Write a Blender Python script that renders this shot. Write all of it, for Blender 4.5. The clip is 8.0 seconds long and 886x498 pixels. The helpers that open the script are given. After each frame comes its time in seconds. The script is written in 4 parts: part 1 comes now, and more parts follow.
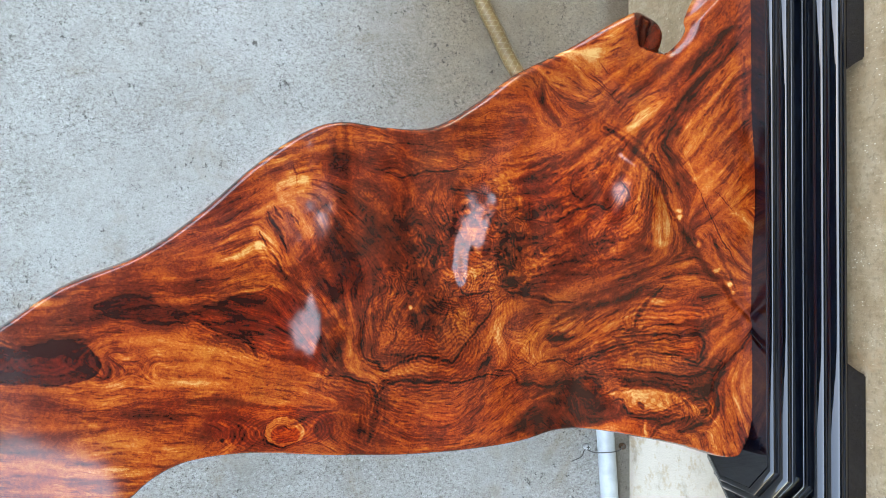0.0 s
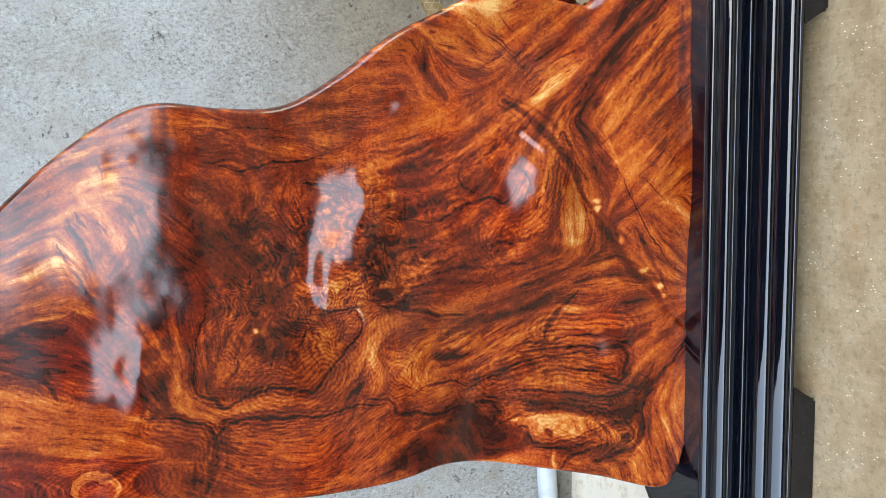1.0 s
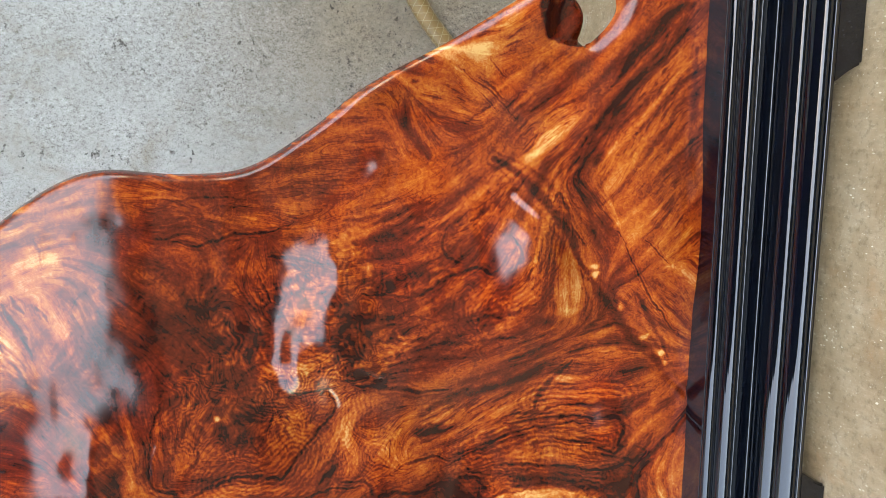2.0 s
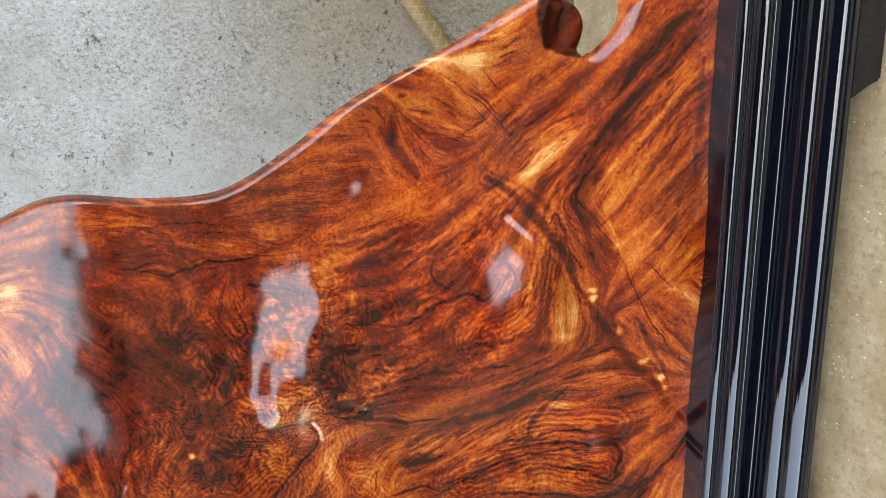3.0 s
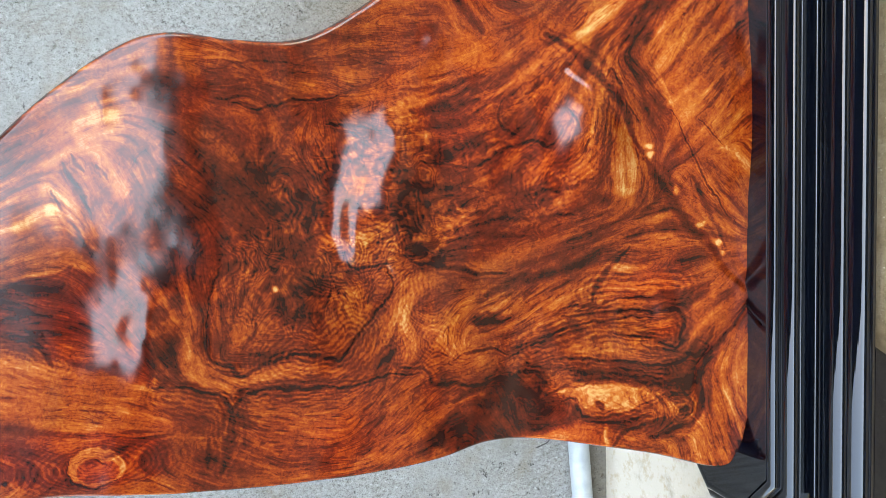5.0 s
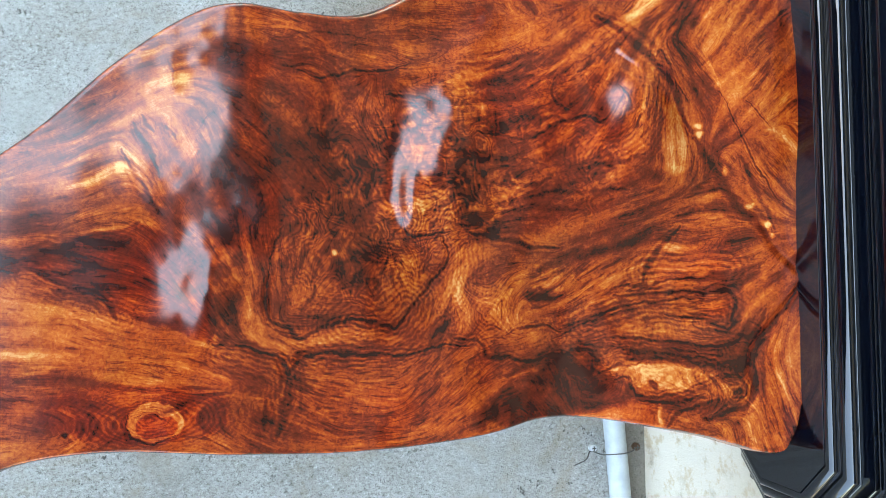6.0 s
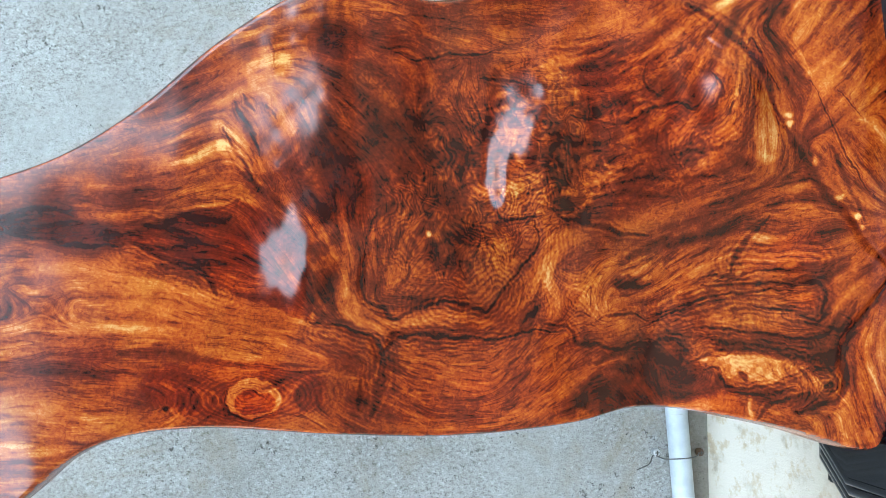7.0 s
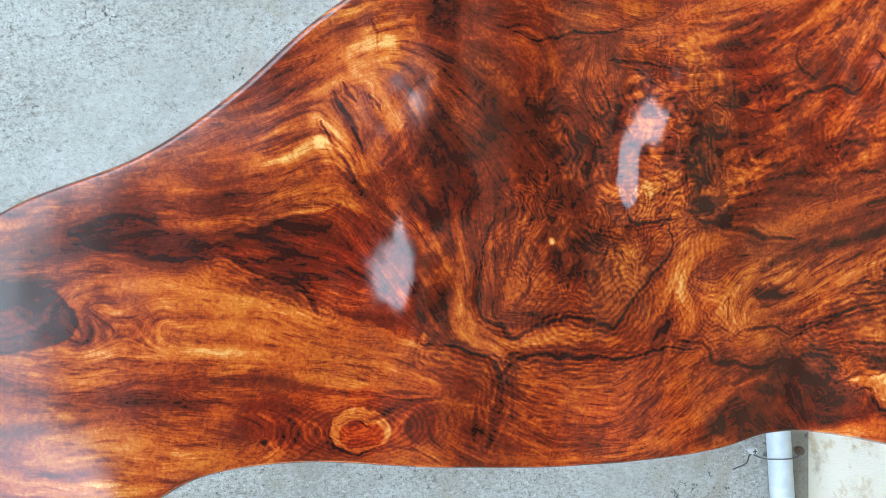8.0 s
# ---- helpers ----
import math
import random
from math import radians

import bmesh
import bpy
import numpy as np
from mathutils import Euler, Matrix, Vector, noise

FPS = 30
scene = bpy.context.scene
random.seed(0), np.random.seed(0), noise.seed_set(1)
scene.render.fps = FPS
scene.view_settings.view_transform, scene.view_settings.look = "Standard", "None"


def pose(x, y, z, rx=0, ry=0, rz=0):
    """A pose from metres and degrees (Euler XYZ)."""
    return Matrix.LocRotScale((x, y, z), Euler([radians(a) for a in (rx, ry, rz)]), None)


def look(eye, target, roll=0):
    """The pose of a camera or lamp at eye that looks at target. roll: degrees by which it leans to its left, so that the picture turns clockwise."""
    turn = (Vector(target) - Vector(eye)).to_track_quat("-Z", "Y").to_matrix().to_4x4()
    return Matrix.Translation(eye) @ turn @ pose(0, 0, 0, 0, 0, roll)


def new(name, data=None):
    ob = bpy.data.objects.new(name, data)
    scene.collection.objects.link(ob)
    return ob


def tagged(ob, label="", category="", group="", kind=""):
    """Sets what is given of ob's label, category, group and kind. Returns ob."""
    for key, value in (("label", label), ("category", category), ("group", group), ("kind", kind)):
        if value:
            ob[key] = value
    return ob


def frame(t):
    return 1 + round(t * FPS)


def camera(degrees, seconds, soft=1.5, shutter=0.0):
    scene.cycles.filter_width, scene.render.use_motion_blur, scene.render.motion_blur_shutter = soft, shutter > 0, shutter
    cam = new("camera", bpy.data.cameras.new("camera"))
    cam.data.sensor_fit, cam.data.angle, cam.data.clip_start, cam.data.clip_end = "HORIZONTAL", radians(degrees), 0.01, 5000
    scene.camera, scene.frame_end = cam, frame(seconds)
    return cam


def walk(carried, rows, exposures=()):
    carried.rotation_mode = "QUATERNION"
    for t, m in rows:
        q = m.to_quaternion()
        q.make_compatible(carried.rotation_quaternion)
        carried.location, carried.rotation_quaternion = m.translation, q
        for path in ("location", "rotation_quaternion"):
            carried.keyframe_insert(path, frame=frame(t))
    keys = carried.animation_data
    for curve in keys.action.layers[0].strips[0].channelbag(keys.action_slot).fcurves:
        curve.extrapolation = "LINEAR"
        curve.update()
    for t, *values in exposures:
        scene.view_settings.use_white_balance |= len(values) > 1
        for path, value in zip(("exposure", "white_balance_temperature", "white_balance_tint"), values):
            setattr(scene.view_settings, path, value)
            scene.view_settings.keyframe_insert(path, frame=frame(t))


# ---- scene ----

# ------------------------------------------------------------------ camera
cam = camera(57.9, 8.0, soft=0.9)
PATH = [
    (0, (-0.005, -0.028, 0.521), (0.01, 1.896, -0.026), -89.9),
    (0.2, (0.0, 0.0, 0.478), (0.052, 1.924, -0.065), -90.1),
    (0.5, (0.021, 0.028, 0.438), (-0.014, 1.95, -0.116), -91.0),
    (1, (0.051, 0.062, 0.392), (-0.128, 1.983, -0.136), -92.0),
    (1.5, (0.093, 0.094, 0.376), (-0.183, 2.004, -0.15), -92.5),
    (2, (0.131, 0.119, 0.366), (-0.207, 2.018, -0.162), -92.6),
    (3.5, (0.158, 0.156, 0.352), (-0.262, 2.035, -0.187), -93.2),
    (4, (0.107, 0.137, 0.375), (-0.255, 2.029, -0.162), -93.4),
    (4.5, (0.059, 0.122, 0.386), (-0.202, 2.032, -0.147), -93.2),
    (5, (0.005, 0.119, 0.402), (-0.129, 2.042, -0.128), -92.5),
    (6.5, (-0.07, 0.122, 0.448), (0.021, 2.061, -0.036), -90.2),
    (7, (-0.078, 0.132, 0.47), (0.023, 2.078, 0.019), -89.7),
    (7.5, (-0.077, 0.151, 0.485), (0.006, 2.107, 0.076), -89.5),
    (7.8, (-0.061, 0.175, 0.496), (-0.05, 2.135, 0.096), -89.7),
    (8, (-0.047, 0.194, 0.502), (-0.061, 2.16, 0.137), -90.2),
]
EXPOSURE = [(0.0, 4.26, 8700, 7), (2.0, 4.24, 9800, 9), (3.5, 4.26, 10000, 9), (5.0, 4.32, 9100, 7), (6.5, 4.4, 8000, 0), (8.0, 4.36, 8500, 2)]
walk(cam, [(t, look(eye, target, roll)) for t, eye, target, roll in PATH], EXPOSURE)

# ------------------------------------------------------------------ light
world = bpy.data.worlds.new("sky")
scene.world = world
world.use_nodes = True
wn = world.node_tree.nodes
sky = wn.new("ShaderNodeTexSky")
sky.sky_type, sky.sun_disc = "NISHITA", False
sky.dust_density, sky.ozone_density = 0.7, 1.0
sky.sun_elevation, sky.sun_rotation = radians(61.7), radians(161.6)
world.node_tree.links.new(sky.outputs[0], wn["Background"].inputs[0])
wn["Background"].inputs[1].default_value = 0.12
sun = new("sun", bpy.data.lights.new("sun", "SUN"))
sun.data.energy, sun.data.angle, sun.data.color = 1.4, radians(3), (1.0, 0.95, 0.88)
sun.matrix_world = look((0, 0, 5), (-0.15, 0.45, 4.12))


# ------------------------------------------------------------------ materials
class Nodes:
    """A small writer of node materials."""

    def __init__(self, name):
        self.mat = bpy.data.materials.new(name)
        self.mat.use_nodes = True
        self.tree = self.mat.node_tree
        self.bsdf = self.tree.nodes["Principled BSDF"]

    def put(self, socket, value):
        if isinstance(value, bpy.types.NodeSocket):
            self.tree.links.new(value, socket)
        elif isinstance(value, tuple) and len(value) == 3 and socket.type == "RGBA":
            socket.default_value = (*value, 1)
        else:
            socket.default_value = value

    def set(self, **kw):
        for key, value in kw.items():
            self.put(self.bsdf.inputs[key.replace("_", " ")], value)

    def coords(self, name="Object"):
        return self.tree.nodes.new("ShaderNodeTexCoord").outputs[name]

    def attribute(self, name, out="Vector"):
        n = self.tree.nodes.new("ShaderNodeAttribute")
        n.attribute_name = name
        return n.outputs[out]

    def scaled(self, vec, scale=(1, 1, 1), rot=(0, 0, 0), loc=(0, 0, 0)):
        n = self.tree.nodes.new("ShaderNodeMapping")
        self.put(n.inputs["Vector"], vec)
        n.inputs["Scale"].default_value, n.inputs["Rotation"].default_value = scale, [radians(a) for a in rot]
        n.inputs["Location"].default_value = loc
        return n.outputs[0]

    def noise(self, vec, scale, detail=3.0, rough=0.55, distort=0.0):
        n = self.tree.nodes.new("ShaderNodeTexNoise")
        for key, v in (("Vector", vec), ("Scale", scale), ("Detail", detail), ("Roughness", rough), ("Distortion", distort)):
            self.put(n.inputs[key], v)
        return n.outputs["Fac"]

    def voronoi(self, vec, scale, feature="F1"):
        n = self.tree.nodes.new("ShaderNodeTexVoronoi")
        n.feature = feature
        self.put(n.inputs["Vector"], vec), self.put(n.inputs["Scale"], scale)
        return n.outputs["Distance"]

    def maths(self, op, a, b=0.0, c=0.0):
        n = self.tree.nodes.new("ShaderNodeMath")
        n.operation = op
        for i, v in enumerate((a, b, c)):
            self.put(n.inputs[i], v)
        return n.outputs[0]

    def ramp(self, value, lo, hi, a=0.0, b=1.0):
        n = self.tree.nodes.new("ShaderNodeMapRange")
        n.interpolation_type = "SMOOTHSTEP"
        for i, v in enumerate((value, lo, hi, a, b)):
            self.put(n.inputs[i], v)
        return n.outputs[0]

    def colours(self, value, stops):
        n = self.tree.nodes.new("ShaderNodeValToRGB")
        self.put(n.inputs[0], value)
        e = n.color_ramp.elements
        while len(e) < len(stops):
            e.new(0.5)
        for el, (p, c) in zip(e, stops):
            el.position, el.color = p, (*c, 1)
        return n.outputs[0]

    def mix(self, fac, a, b, kind="MIX"):
        n = self.tree.nodes.new("ShaderNodeMix")
        n.data_type, n.blend_type = "RGBA", kind
        self.put(n.inputs[0], fac), self.put(n.inputs[6], a), self.put(n.inputs[7], b)
        return n.outputs[2]

    def split(self, vec):
        n = self.tree.nodes.new("ShaderNodeSeparateXYZ")
        self.put(n.inputs[0], vec)
        return n.outputs

    def join(self, x, y, z):
        n = self.tree.nodes.new("ShaderNodeCombineXYZ")
        for i, v in enumerate((x, y, z)):
            self.put(n.inputs[i], v)
        return n.outputs[0]

    def bump(self, height, strength, distance, below=None):
        n = self.tree.nodes.new("ShaderNodeBump")
        n.inputs["Strength"].default_value, n.inputs["Distance"].default_value = strength, distance
        self.put(n.inputs["Height"], height)
        if below is not None:
            self.put(n.inputs["Normal"], below)
        self.put(self.bsdf.inputs["Normal"], n.outputs[0])
        return n.outputs[0]


def concrete_wall():
    m = Nodes("grey_concrete")
    p = m.coords()
    broad = m.noise(p, 5, 4, 0.6)
    mid = m.noise(p, 48, 6, 0.78)
    grit = m.noise(m.scaled(p, (1, 1, 0.7), (0, 25, 0)), 300, 5, 0.8)
    sand = m.noise(p, 780, 2, 0.6)
    col = m.colours(m.maths("ADD", m.maths("MULTIPLY", broad, 0.55), m.maths("MULTIPLY", mid, 0.45)),
                    [(0.34, (0.215, 0.206, 0.184)), (0.5, (0.285, 0.281, 0.264)), (0.64, (0.345, 0.346, 0.332))])
    rough = m.ramp(m.noise(p, 8, 4, 0.7), 0.36, 0.58, 0.4, 1.0)
    col = m.mix(m.maths("MULTIPLY", m.ramp(grit, 0.50, 0.34, 0.0, 0.85), rough), col, (0.10, 0.093, 0.08))
    col = m.mix(m.maths("MULTIPLY", m.ramp(grit, 0.53, 0.68, 0.0, 0.7), rough), col, (0.49, 0.492, 0.478))
    col = m.mix(m.maths("MULTIPLY", m.ramp(sand, 0.46, 0.34, 0.0, 0.7), rough), col, (0.12, 0.112, 0.097))
    col = m.mix(m.ramp(m.noise(m.scaled(p, (1, 1, 1), (0, 30, 0), (5, 2, 9)), 9, 5, 0.7, 0.6), 0.52, 0.70, 0.0, 0.5), col, (0.205, 0.168, 0.122))
    pits = m.ramp(m.noise(m.scaled(p, (1, 1, 1.25)), 190, 2, 0.6, 0.4), 0.60, 0.67)
    pit = m.maths("MULTIPLY", pits, m.ramp(m.noise(p, 19, 5, 0.8), 0.50, 0.62))
    col = m.mix(m.maths("MULTIPLY", pit, 0.85), col, (0.045, 0.042, 0.036))
    z = m.split(p)[2]
    low = m.maths("MULTIPLY", m.ramp(z, 0.060, 0.030), m.ramp(mid, 0.15, 0.45))
    col = m.mix(m.maths("MULTIPLY", low, 0.6), col, (0.085, 0.062, 0.036))
    # Browner and darker low down, growing towards +x.
    low_brown = m.maths("MULTIPLY", m.ramp(z, 0.44, 0.22), m.ramp(m.split(p)[0], 0.02, 0.24))
    col = m.mix(m.maths("MULTIPLY", low_brown, m.ramp(broad, 0.25, 0.6, 0.6, 1.0)), col, m.mix(1.0, col, (0.66, 0.52, 0.37), "MULTIPLY"))
    m.set(Base_Color=col, Roughness=0.9)
    h = m.maths("SUBTRACT", m.maths("ADD", m.maths("MULTIPLY", mid, 0.5), m.maths("MULTIPLY", grit, 0.6)), pit)
    m.bump(h, 0.8, 0.004)
    return m.mat


def concrete_floor():
    m = Nodes("tan_concrete")
    p = m.coords()
    broad = m.noise(p, 5, 4, 0.6)
    mid = m.noise(p, 40, 5, 0.65)
    drawn = m.noise(m.scaled(p, (260, 60, 28), (0, 0, 12)), 1.0, 6, 0.75)
    fine = m.noise(p, 560, 3, 0.7)
    col = m.colours(m.maths("ADD", m.maths("MULTIPLY", broad, 0.45), m.maths("MULTIPLY", mid, 0.55)),
                    [(0.32, (0.165, 0.104, 0.05)), (0.5, (0.23, 0.163, 0.092)), (0.68, (0.30, 0.235, 0.154))])
    col = m.mix(m.ramp(drawn, 0.50, 0.30, 0.0, 0.45), col, (0.17, 0.11, 0.055))
    col = m.mix(m.ramp(drawn, 0.52, 0.72, 0.0, 0.3), col, (0.46, 0.37, 0.26))
    col = m.mix(m.ramp(fine, 0.60, 0.74, 0.0, 0.45), col, (0.60, 0.55, 0.45))
    chip = m.maths("MULTIPLY", m.ramp(m.voronoi(m.scaled(p, (1.0, 0.45, 1.0), (0, 0, 35)), 380), 0.22, 0.12), m.ramp(m.noise(p, 55, 3, 0.6), 0.50, 0.60))
    col = m.mix(m.maths("MULTIPLY", chip, 0.8), col, (0.58, 0.51, 0.39))
    grain = m.noise(p, 190, 4, 0.75)
    col = m.mix(m.ramp(grain, 0.50, 0.36, 0.0, 0.6), col, (0.13, 0.088, 0.045))
    rust = m.ramp(m.noise(p, 16, 5, 0.75), 0.54, 0.70, 0.0, 0.5)
    col = m.mix(rust, col, (0.25, 0.14, 0.062))
    # Paler, mottled cream towards the wall, fading out towards +x.
    pale_back = m.maths("MULTIPLY", m.ramp(m.split(p)[1], 0.62, 0.80), m.maths("MULTIPLY", m.ramp(mid, 0.15, 0.48), m.ramp(m.split(p)[0], 0.05, -0.12)))
    col = m.mix(m.maths("MULTIPLY", pale_back, 0.8), col, m.mix(m.ramp(m.noise(p, 60, 5, 0.7), 0.5, 0.66, 0.0, 0.75), (0.56, 0.51, 0.42), (0.40, 0.29, 0.17)))
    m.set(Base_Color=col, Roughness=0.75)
    m.bump(m.maths("ADD", m.maths("MULTIPLY", drawn, 0.6), m.maths("MULTIPLY", fine, 0.5)), 0.5, 0.002)
    return m.mat


def figured_wood():
    m = Nodes("lacquered_burl_wood")
    p = m.coords()
    g = m.split(m.attribute("grain"))
    tone = m.split(m.attribute("tone"))
    cloud = m.noise(p, 24, 4, 0.6, 0.6)
    speck = m.noise(p, 650, 3, 0.6)
    curl = m.noise(p, 260, 4, 0.7, 1.4)
    patch = m.maths("MULTIPLY", m.ramp(m.noise(p, 20, 3, 0.6), 0.36, 0.62), m.maths("MULTIPLY_ADD", m.attribute("calm", "Fac"), -0.8, 1.0))
    ring = m.maths("FRACT", m.maths("MULTIPLY_ADD", m.noise(p, 45, 2), 0.9, m.maths("MULTIPLY", g[1], 2.2)))
    thin = m.maths("FRACT", m.maths("MULTIPLY_ADD", g[0], 0.35, m.maths("MULTIPLY", g[1], 5.0)))
    v = m.maths("MULTIPLY_ADD", g[1], 0.095, 0.458)
    v = m.maths("MULTIPLY_ADD", m.maths("MULTIPLY", m.maths("POWER", ring, 5.0), patch), -0.20, v)
    v = m.maths("MULTIPLY_ADD", m.maths("MULTIPLY", m.maths("POWER", thin, 3.0), m.ramp(m.noise(p, 33, 3, 0.6), 0.34, 0.62, 0.15, 1.0)), m.maths("MULTIPLY_ADD", m.attribute("calm", "Fac"), 0.06, -0.08), v)
    v = m.maths("ADD", v, m.ramp(g[0], 0.05, 0.9, 0.0, 0.16))
    v = m.maths("SUBTRACT", v, m.ramp(g[0], -0.05, -0.9, 0.0, 0.22))
    v = m.maths("MULTIPLY_ADD", g[2], 0.19, v)
    v = m.maths("MULTIPLY_ADD", m.maths("SUBTRACT", cloud, 0.5), 0.62, v)
    v = m.maths("MULTIPLY_ADD", m.maths("SUBTRACT", speck, 0.5), 0.22, v)
    v = m.maths("MULTIPLY_ADD", m.maths("SUBTRACT", curl, 0.5), 0.5, v)
    v = m.maths("MULTIPLY_ADD", tone[1], 0.26, v)
    v = m.maths("MULTIPLY_ADD", tone[0], -0.55, v)
    col = m.colours(v, [(0.0, (0.020, 0.003, 0.0015)), (0.18, (0.056, 0.0066, 0.002)), (0.36, (0.112, 0.0125, 0.004)),
                        (0.52, (0.240, 0.034, 0.006)), (0.70, (0.370, 0.088, 0.014)), (0.98, (0.54, 0.285, 0.10))])
    col = m.mix(m.maths("MULTIPLY", tone[2], 0.6), col, m.mix(1.0, col, (1.0, 0.42, 0.3), "MULTIPLY"))
    hue = m.ramp(m.noise(m.scaled(p, (1, 1, 1), (0, 0, 0), (3, 1, 7)), 14, 4, 0.6, 0.8), 0.46, 0.68, 0.0, 0.8)
    col = m.mix(hue, col, m.mix(1.0, col, (0.97, 1.22, 1.15), "MULTIPLY"))
    m.set(Base_Color=col, Roughness=0.45, Specular_IOR_Level=0.0, Coat_Weight=1.0, Coat_Roughness=0.185, Coat_IOR=1.46)
    swell = m.bump(m.noise(p, 62, 4, 0.65, 1.2), 0.2, 0.0018)
    m.bump(m.maths("MULTIPLY_ADD", curl, 1.5, m.maths("MULTIPLY_ADD", g[1], 0.5, g[0])), 0.14, 0.0004, swell)
    return m.mat


def black_lacquer():
    m = Nodes("black_lacquer")
    p = m.coords()
    wave = m.noise(m.scaled(p, (85, 260, 260)), 1.0, 4, 0.6)
    dust = m.ramp(m.noise(p, 900, 2, 0.5), 0.68, 0.8)
    m.set(Base_Color=m.mix(dust, (0.001, 0.002, 0.004), (0.02, 0.02, 0.02)), Roughness=0.2, Specular_IOR_Level=0.0, Coat_Weight=1.0, Coat_Roughness=0.04, Coat_IOR=1.6)
    m.bump(wave, 0.5, 0.0022)
    return m.mat


def plain(name, colour, rough, metal=0.0, vary=0.25, scale=60.0, relief=0.0):
    m = Nodes(name)
    p = m.coords()
    n = m.noise(p, scale, 4, 0.65)
    dark = tuple(c * (1 - vary) for c in colour)
    m.set(Base_Color=m.mix(m.ramp(n, 0.3, 0.7), dark, colour), Roughness=rough, Metallic=metal)
    if relief:
        m.bump(n, 0.4, relief)
    return m.mat


MAT_WALL, MAT_FLOOR, MAT_WOOD, MAT_BLACK = concrete_wall(), concrete_floor(), figured_wood(), black_lacquer()


def stained_pipe():
    m = Nodes("grey_plastic_pipe")
    p = m.coords()
    col = m.mix(m.ramp(m.noise(p, 45, 4, 0.65), 0.3, 0.7), (0.29, 0.32, 0.325), (0.38, 0.41, 0.415))
    smear = m.maths("MULTIPLY", m.ramp(m.noise(m.scaled(p, (160, 30, 30)), 1.0, 4, 0.7), 0.56, 0.70), m.ramp(m.noise(p, 26, 3, 0.6), 0.48, 0.62))
    col = m.mix(m.maths("MULTIPLY", smear, 0.8), col, (0.11, 0.09, 0.055))
    m.set(Base_Color=col, Roughness=0.42)
    return m.mat


MAT_PIPE = stained_pipe()
MAT_HOSE = plain("amber_hose_rubber", (0.20, 0.122, 0.045), 0.4, vary=0.3, scale=30)
MAT_THREAD = plain("pale_braid", (0.30, 0.235, 0.13), 0.6)
MAT_WIRE = plain("dark_wire", (0.05, 0.045, 0.04), 0.55)
MAT_ZINC = plain("dull_zinc", (0.5, 0.5, 0.49), 0.4, 0.5)
MAT_RUST = plain("rusty_steel", (0.10, 0.055, 0.03), 0.75, 0.3)
MAT_UNSEEN_GROUND = plain("unseen_dark_ground", (0.02, 0.0195, 0.018), 0.9, vary=0.35, scale=30, relief=0.004)
# For the unseen sky blockers; near black so that they hardly reflect.
MAT_SKY_BLOCK = plain("unseen_dark_grey", (0.018, 0.0175, 0.017), 0.8, vary=0.2, scale=4)


# ------------------------------------------------------------------ mesh helpers
def part(name, bm, material, parent=None, label="", smooth=True):
    me = bpy.data.meshes.new(name)
    bm.to_mesh(me)
    bm.free()
    me.materials.append(material)
    for poly in me.polygons:
        poly.use_smooth = smooth
    if smooth:
        me.set_sharp_from_angle(angle=radians(32))
    ob = new(name, me)
    if parent is not None:
        ob.parent = parent
    if label:
        ob["label"] = label
    return ob


def box(x0, x1, y0, y1, z0, z1, bevel=0.0):
    bm = bmesh.new()
    bmesh.ops.create_cube(bm, size=1.0, matrix=Matrix.Translation(((x0 + x1) / 2, (y0 + y1) / 2, (z0 + z1) / 2)) @ Matrix.Diagonal((x1 - x0, y1 - y0, z1 - z0, 1)))
    if bevel:
        bmesh.ops.bevel(bm, geom=bm.edges[:], offset=bevel, segments=2, affect="EDGES")
    return bm


def spline(points, steps):
    """A smooth line through the points (Catmull-Rom)."""
    pts = np.array(points, float)
    pts = np.vstack([2 * pts[0] - pts[1], pts, 2 * pts[-1] - pts[-2]])
    out = []
    for i in range(1, len(pts) - 2):
        a, b, c, d = pts[i - 1:i + 3]
        for t in np.arange(steps) / steps:
            out.append(0.5 * (2 * b + (c - a) * t + (2 * a - 5 * b + 4 * c - d) * t * t + (3 * b - a - 3 * c + d) * t ** 3))
    return np.array(out + [pts[-2]])


def tube(line, radius, sides=14, caps=True, bm=None):
    """A round tube along a line of points; radius a number or one per point."""
    bm = bm or bmesh.new()
    line = [Vector(p) for p in line]
    radii = radius if hasattr(radius, "__len__") else [radius] * len(line)
    side, rings = None, []
    for i, p in enumerate(line):
        d = (line[min(i + 1, len(line) - 1)] - line[max(i - 1, 0)]).normalized()
        side = (d.orthogonal() if side is None else side - d * side.dot(d)).normalized()
        up = d.cross(side)
        rings.append([bm.verts.new(p + radii[i] * (math.cos(a) * side + math.sin(a) * up)) for a in np.linspace(0, math.tau, sides, False)])
    for a, b in zip(rings, rings[1:]):
        for k in range(sides):
            bm.faces.new((a[k], a[(k + 1) % sides], b[(k + 1) % sides], b[k]))
    if caps:
        bm.faces.new(rings[0][::-1]), bm.faces.new(rings[-1])
    return bm


# ------------------------------------------------------------------ setting
WALL_Y = 0.893
tagged(part("wall_north", box(-6, 6, WALL_Y, WALL_Y + 0.2, -0.1, 2.7), MAT_WALL, smooth=False),
       "rough grey concrete wall with pores and a stained foot", "wall", kind="structure")
bm = bmesh.new()
profile = [(0.22, -0.1), (0.22, -0.006), (0.226, 0.0), (0.78, 0.0), (0.84, 0.0035), (WALL_Y, 0.0115), (WALL_Y, -0.1)]
ends = [[bm.verts.new((x, y, z)) for y, z in profile] for x in (-6, 6)]
bm.faces.new(ends[0][::-1]), bm.faces.new(ends[1])
for k in range(len(profile)):
    n = (k + 1) % len(profile)
    bm.faces.new((ends[0][k], ends[0][n], ends[1][n], ends[1][k]))
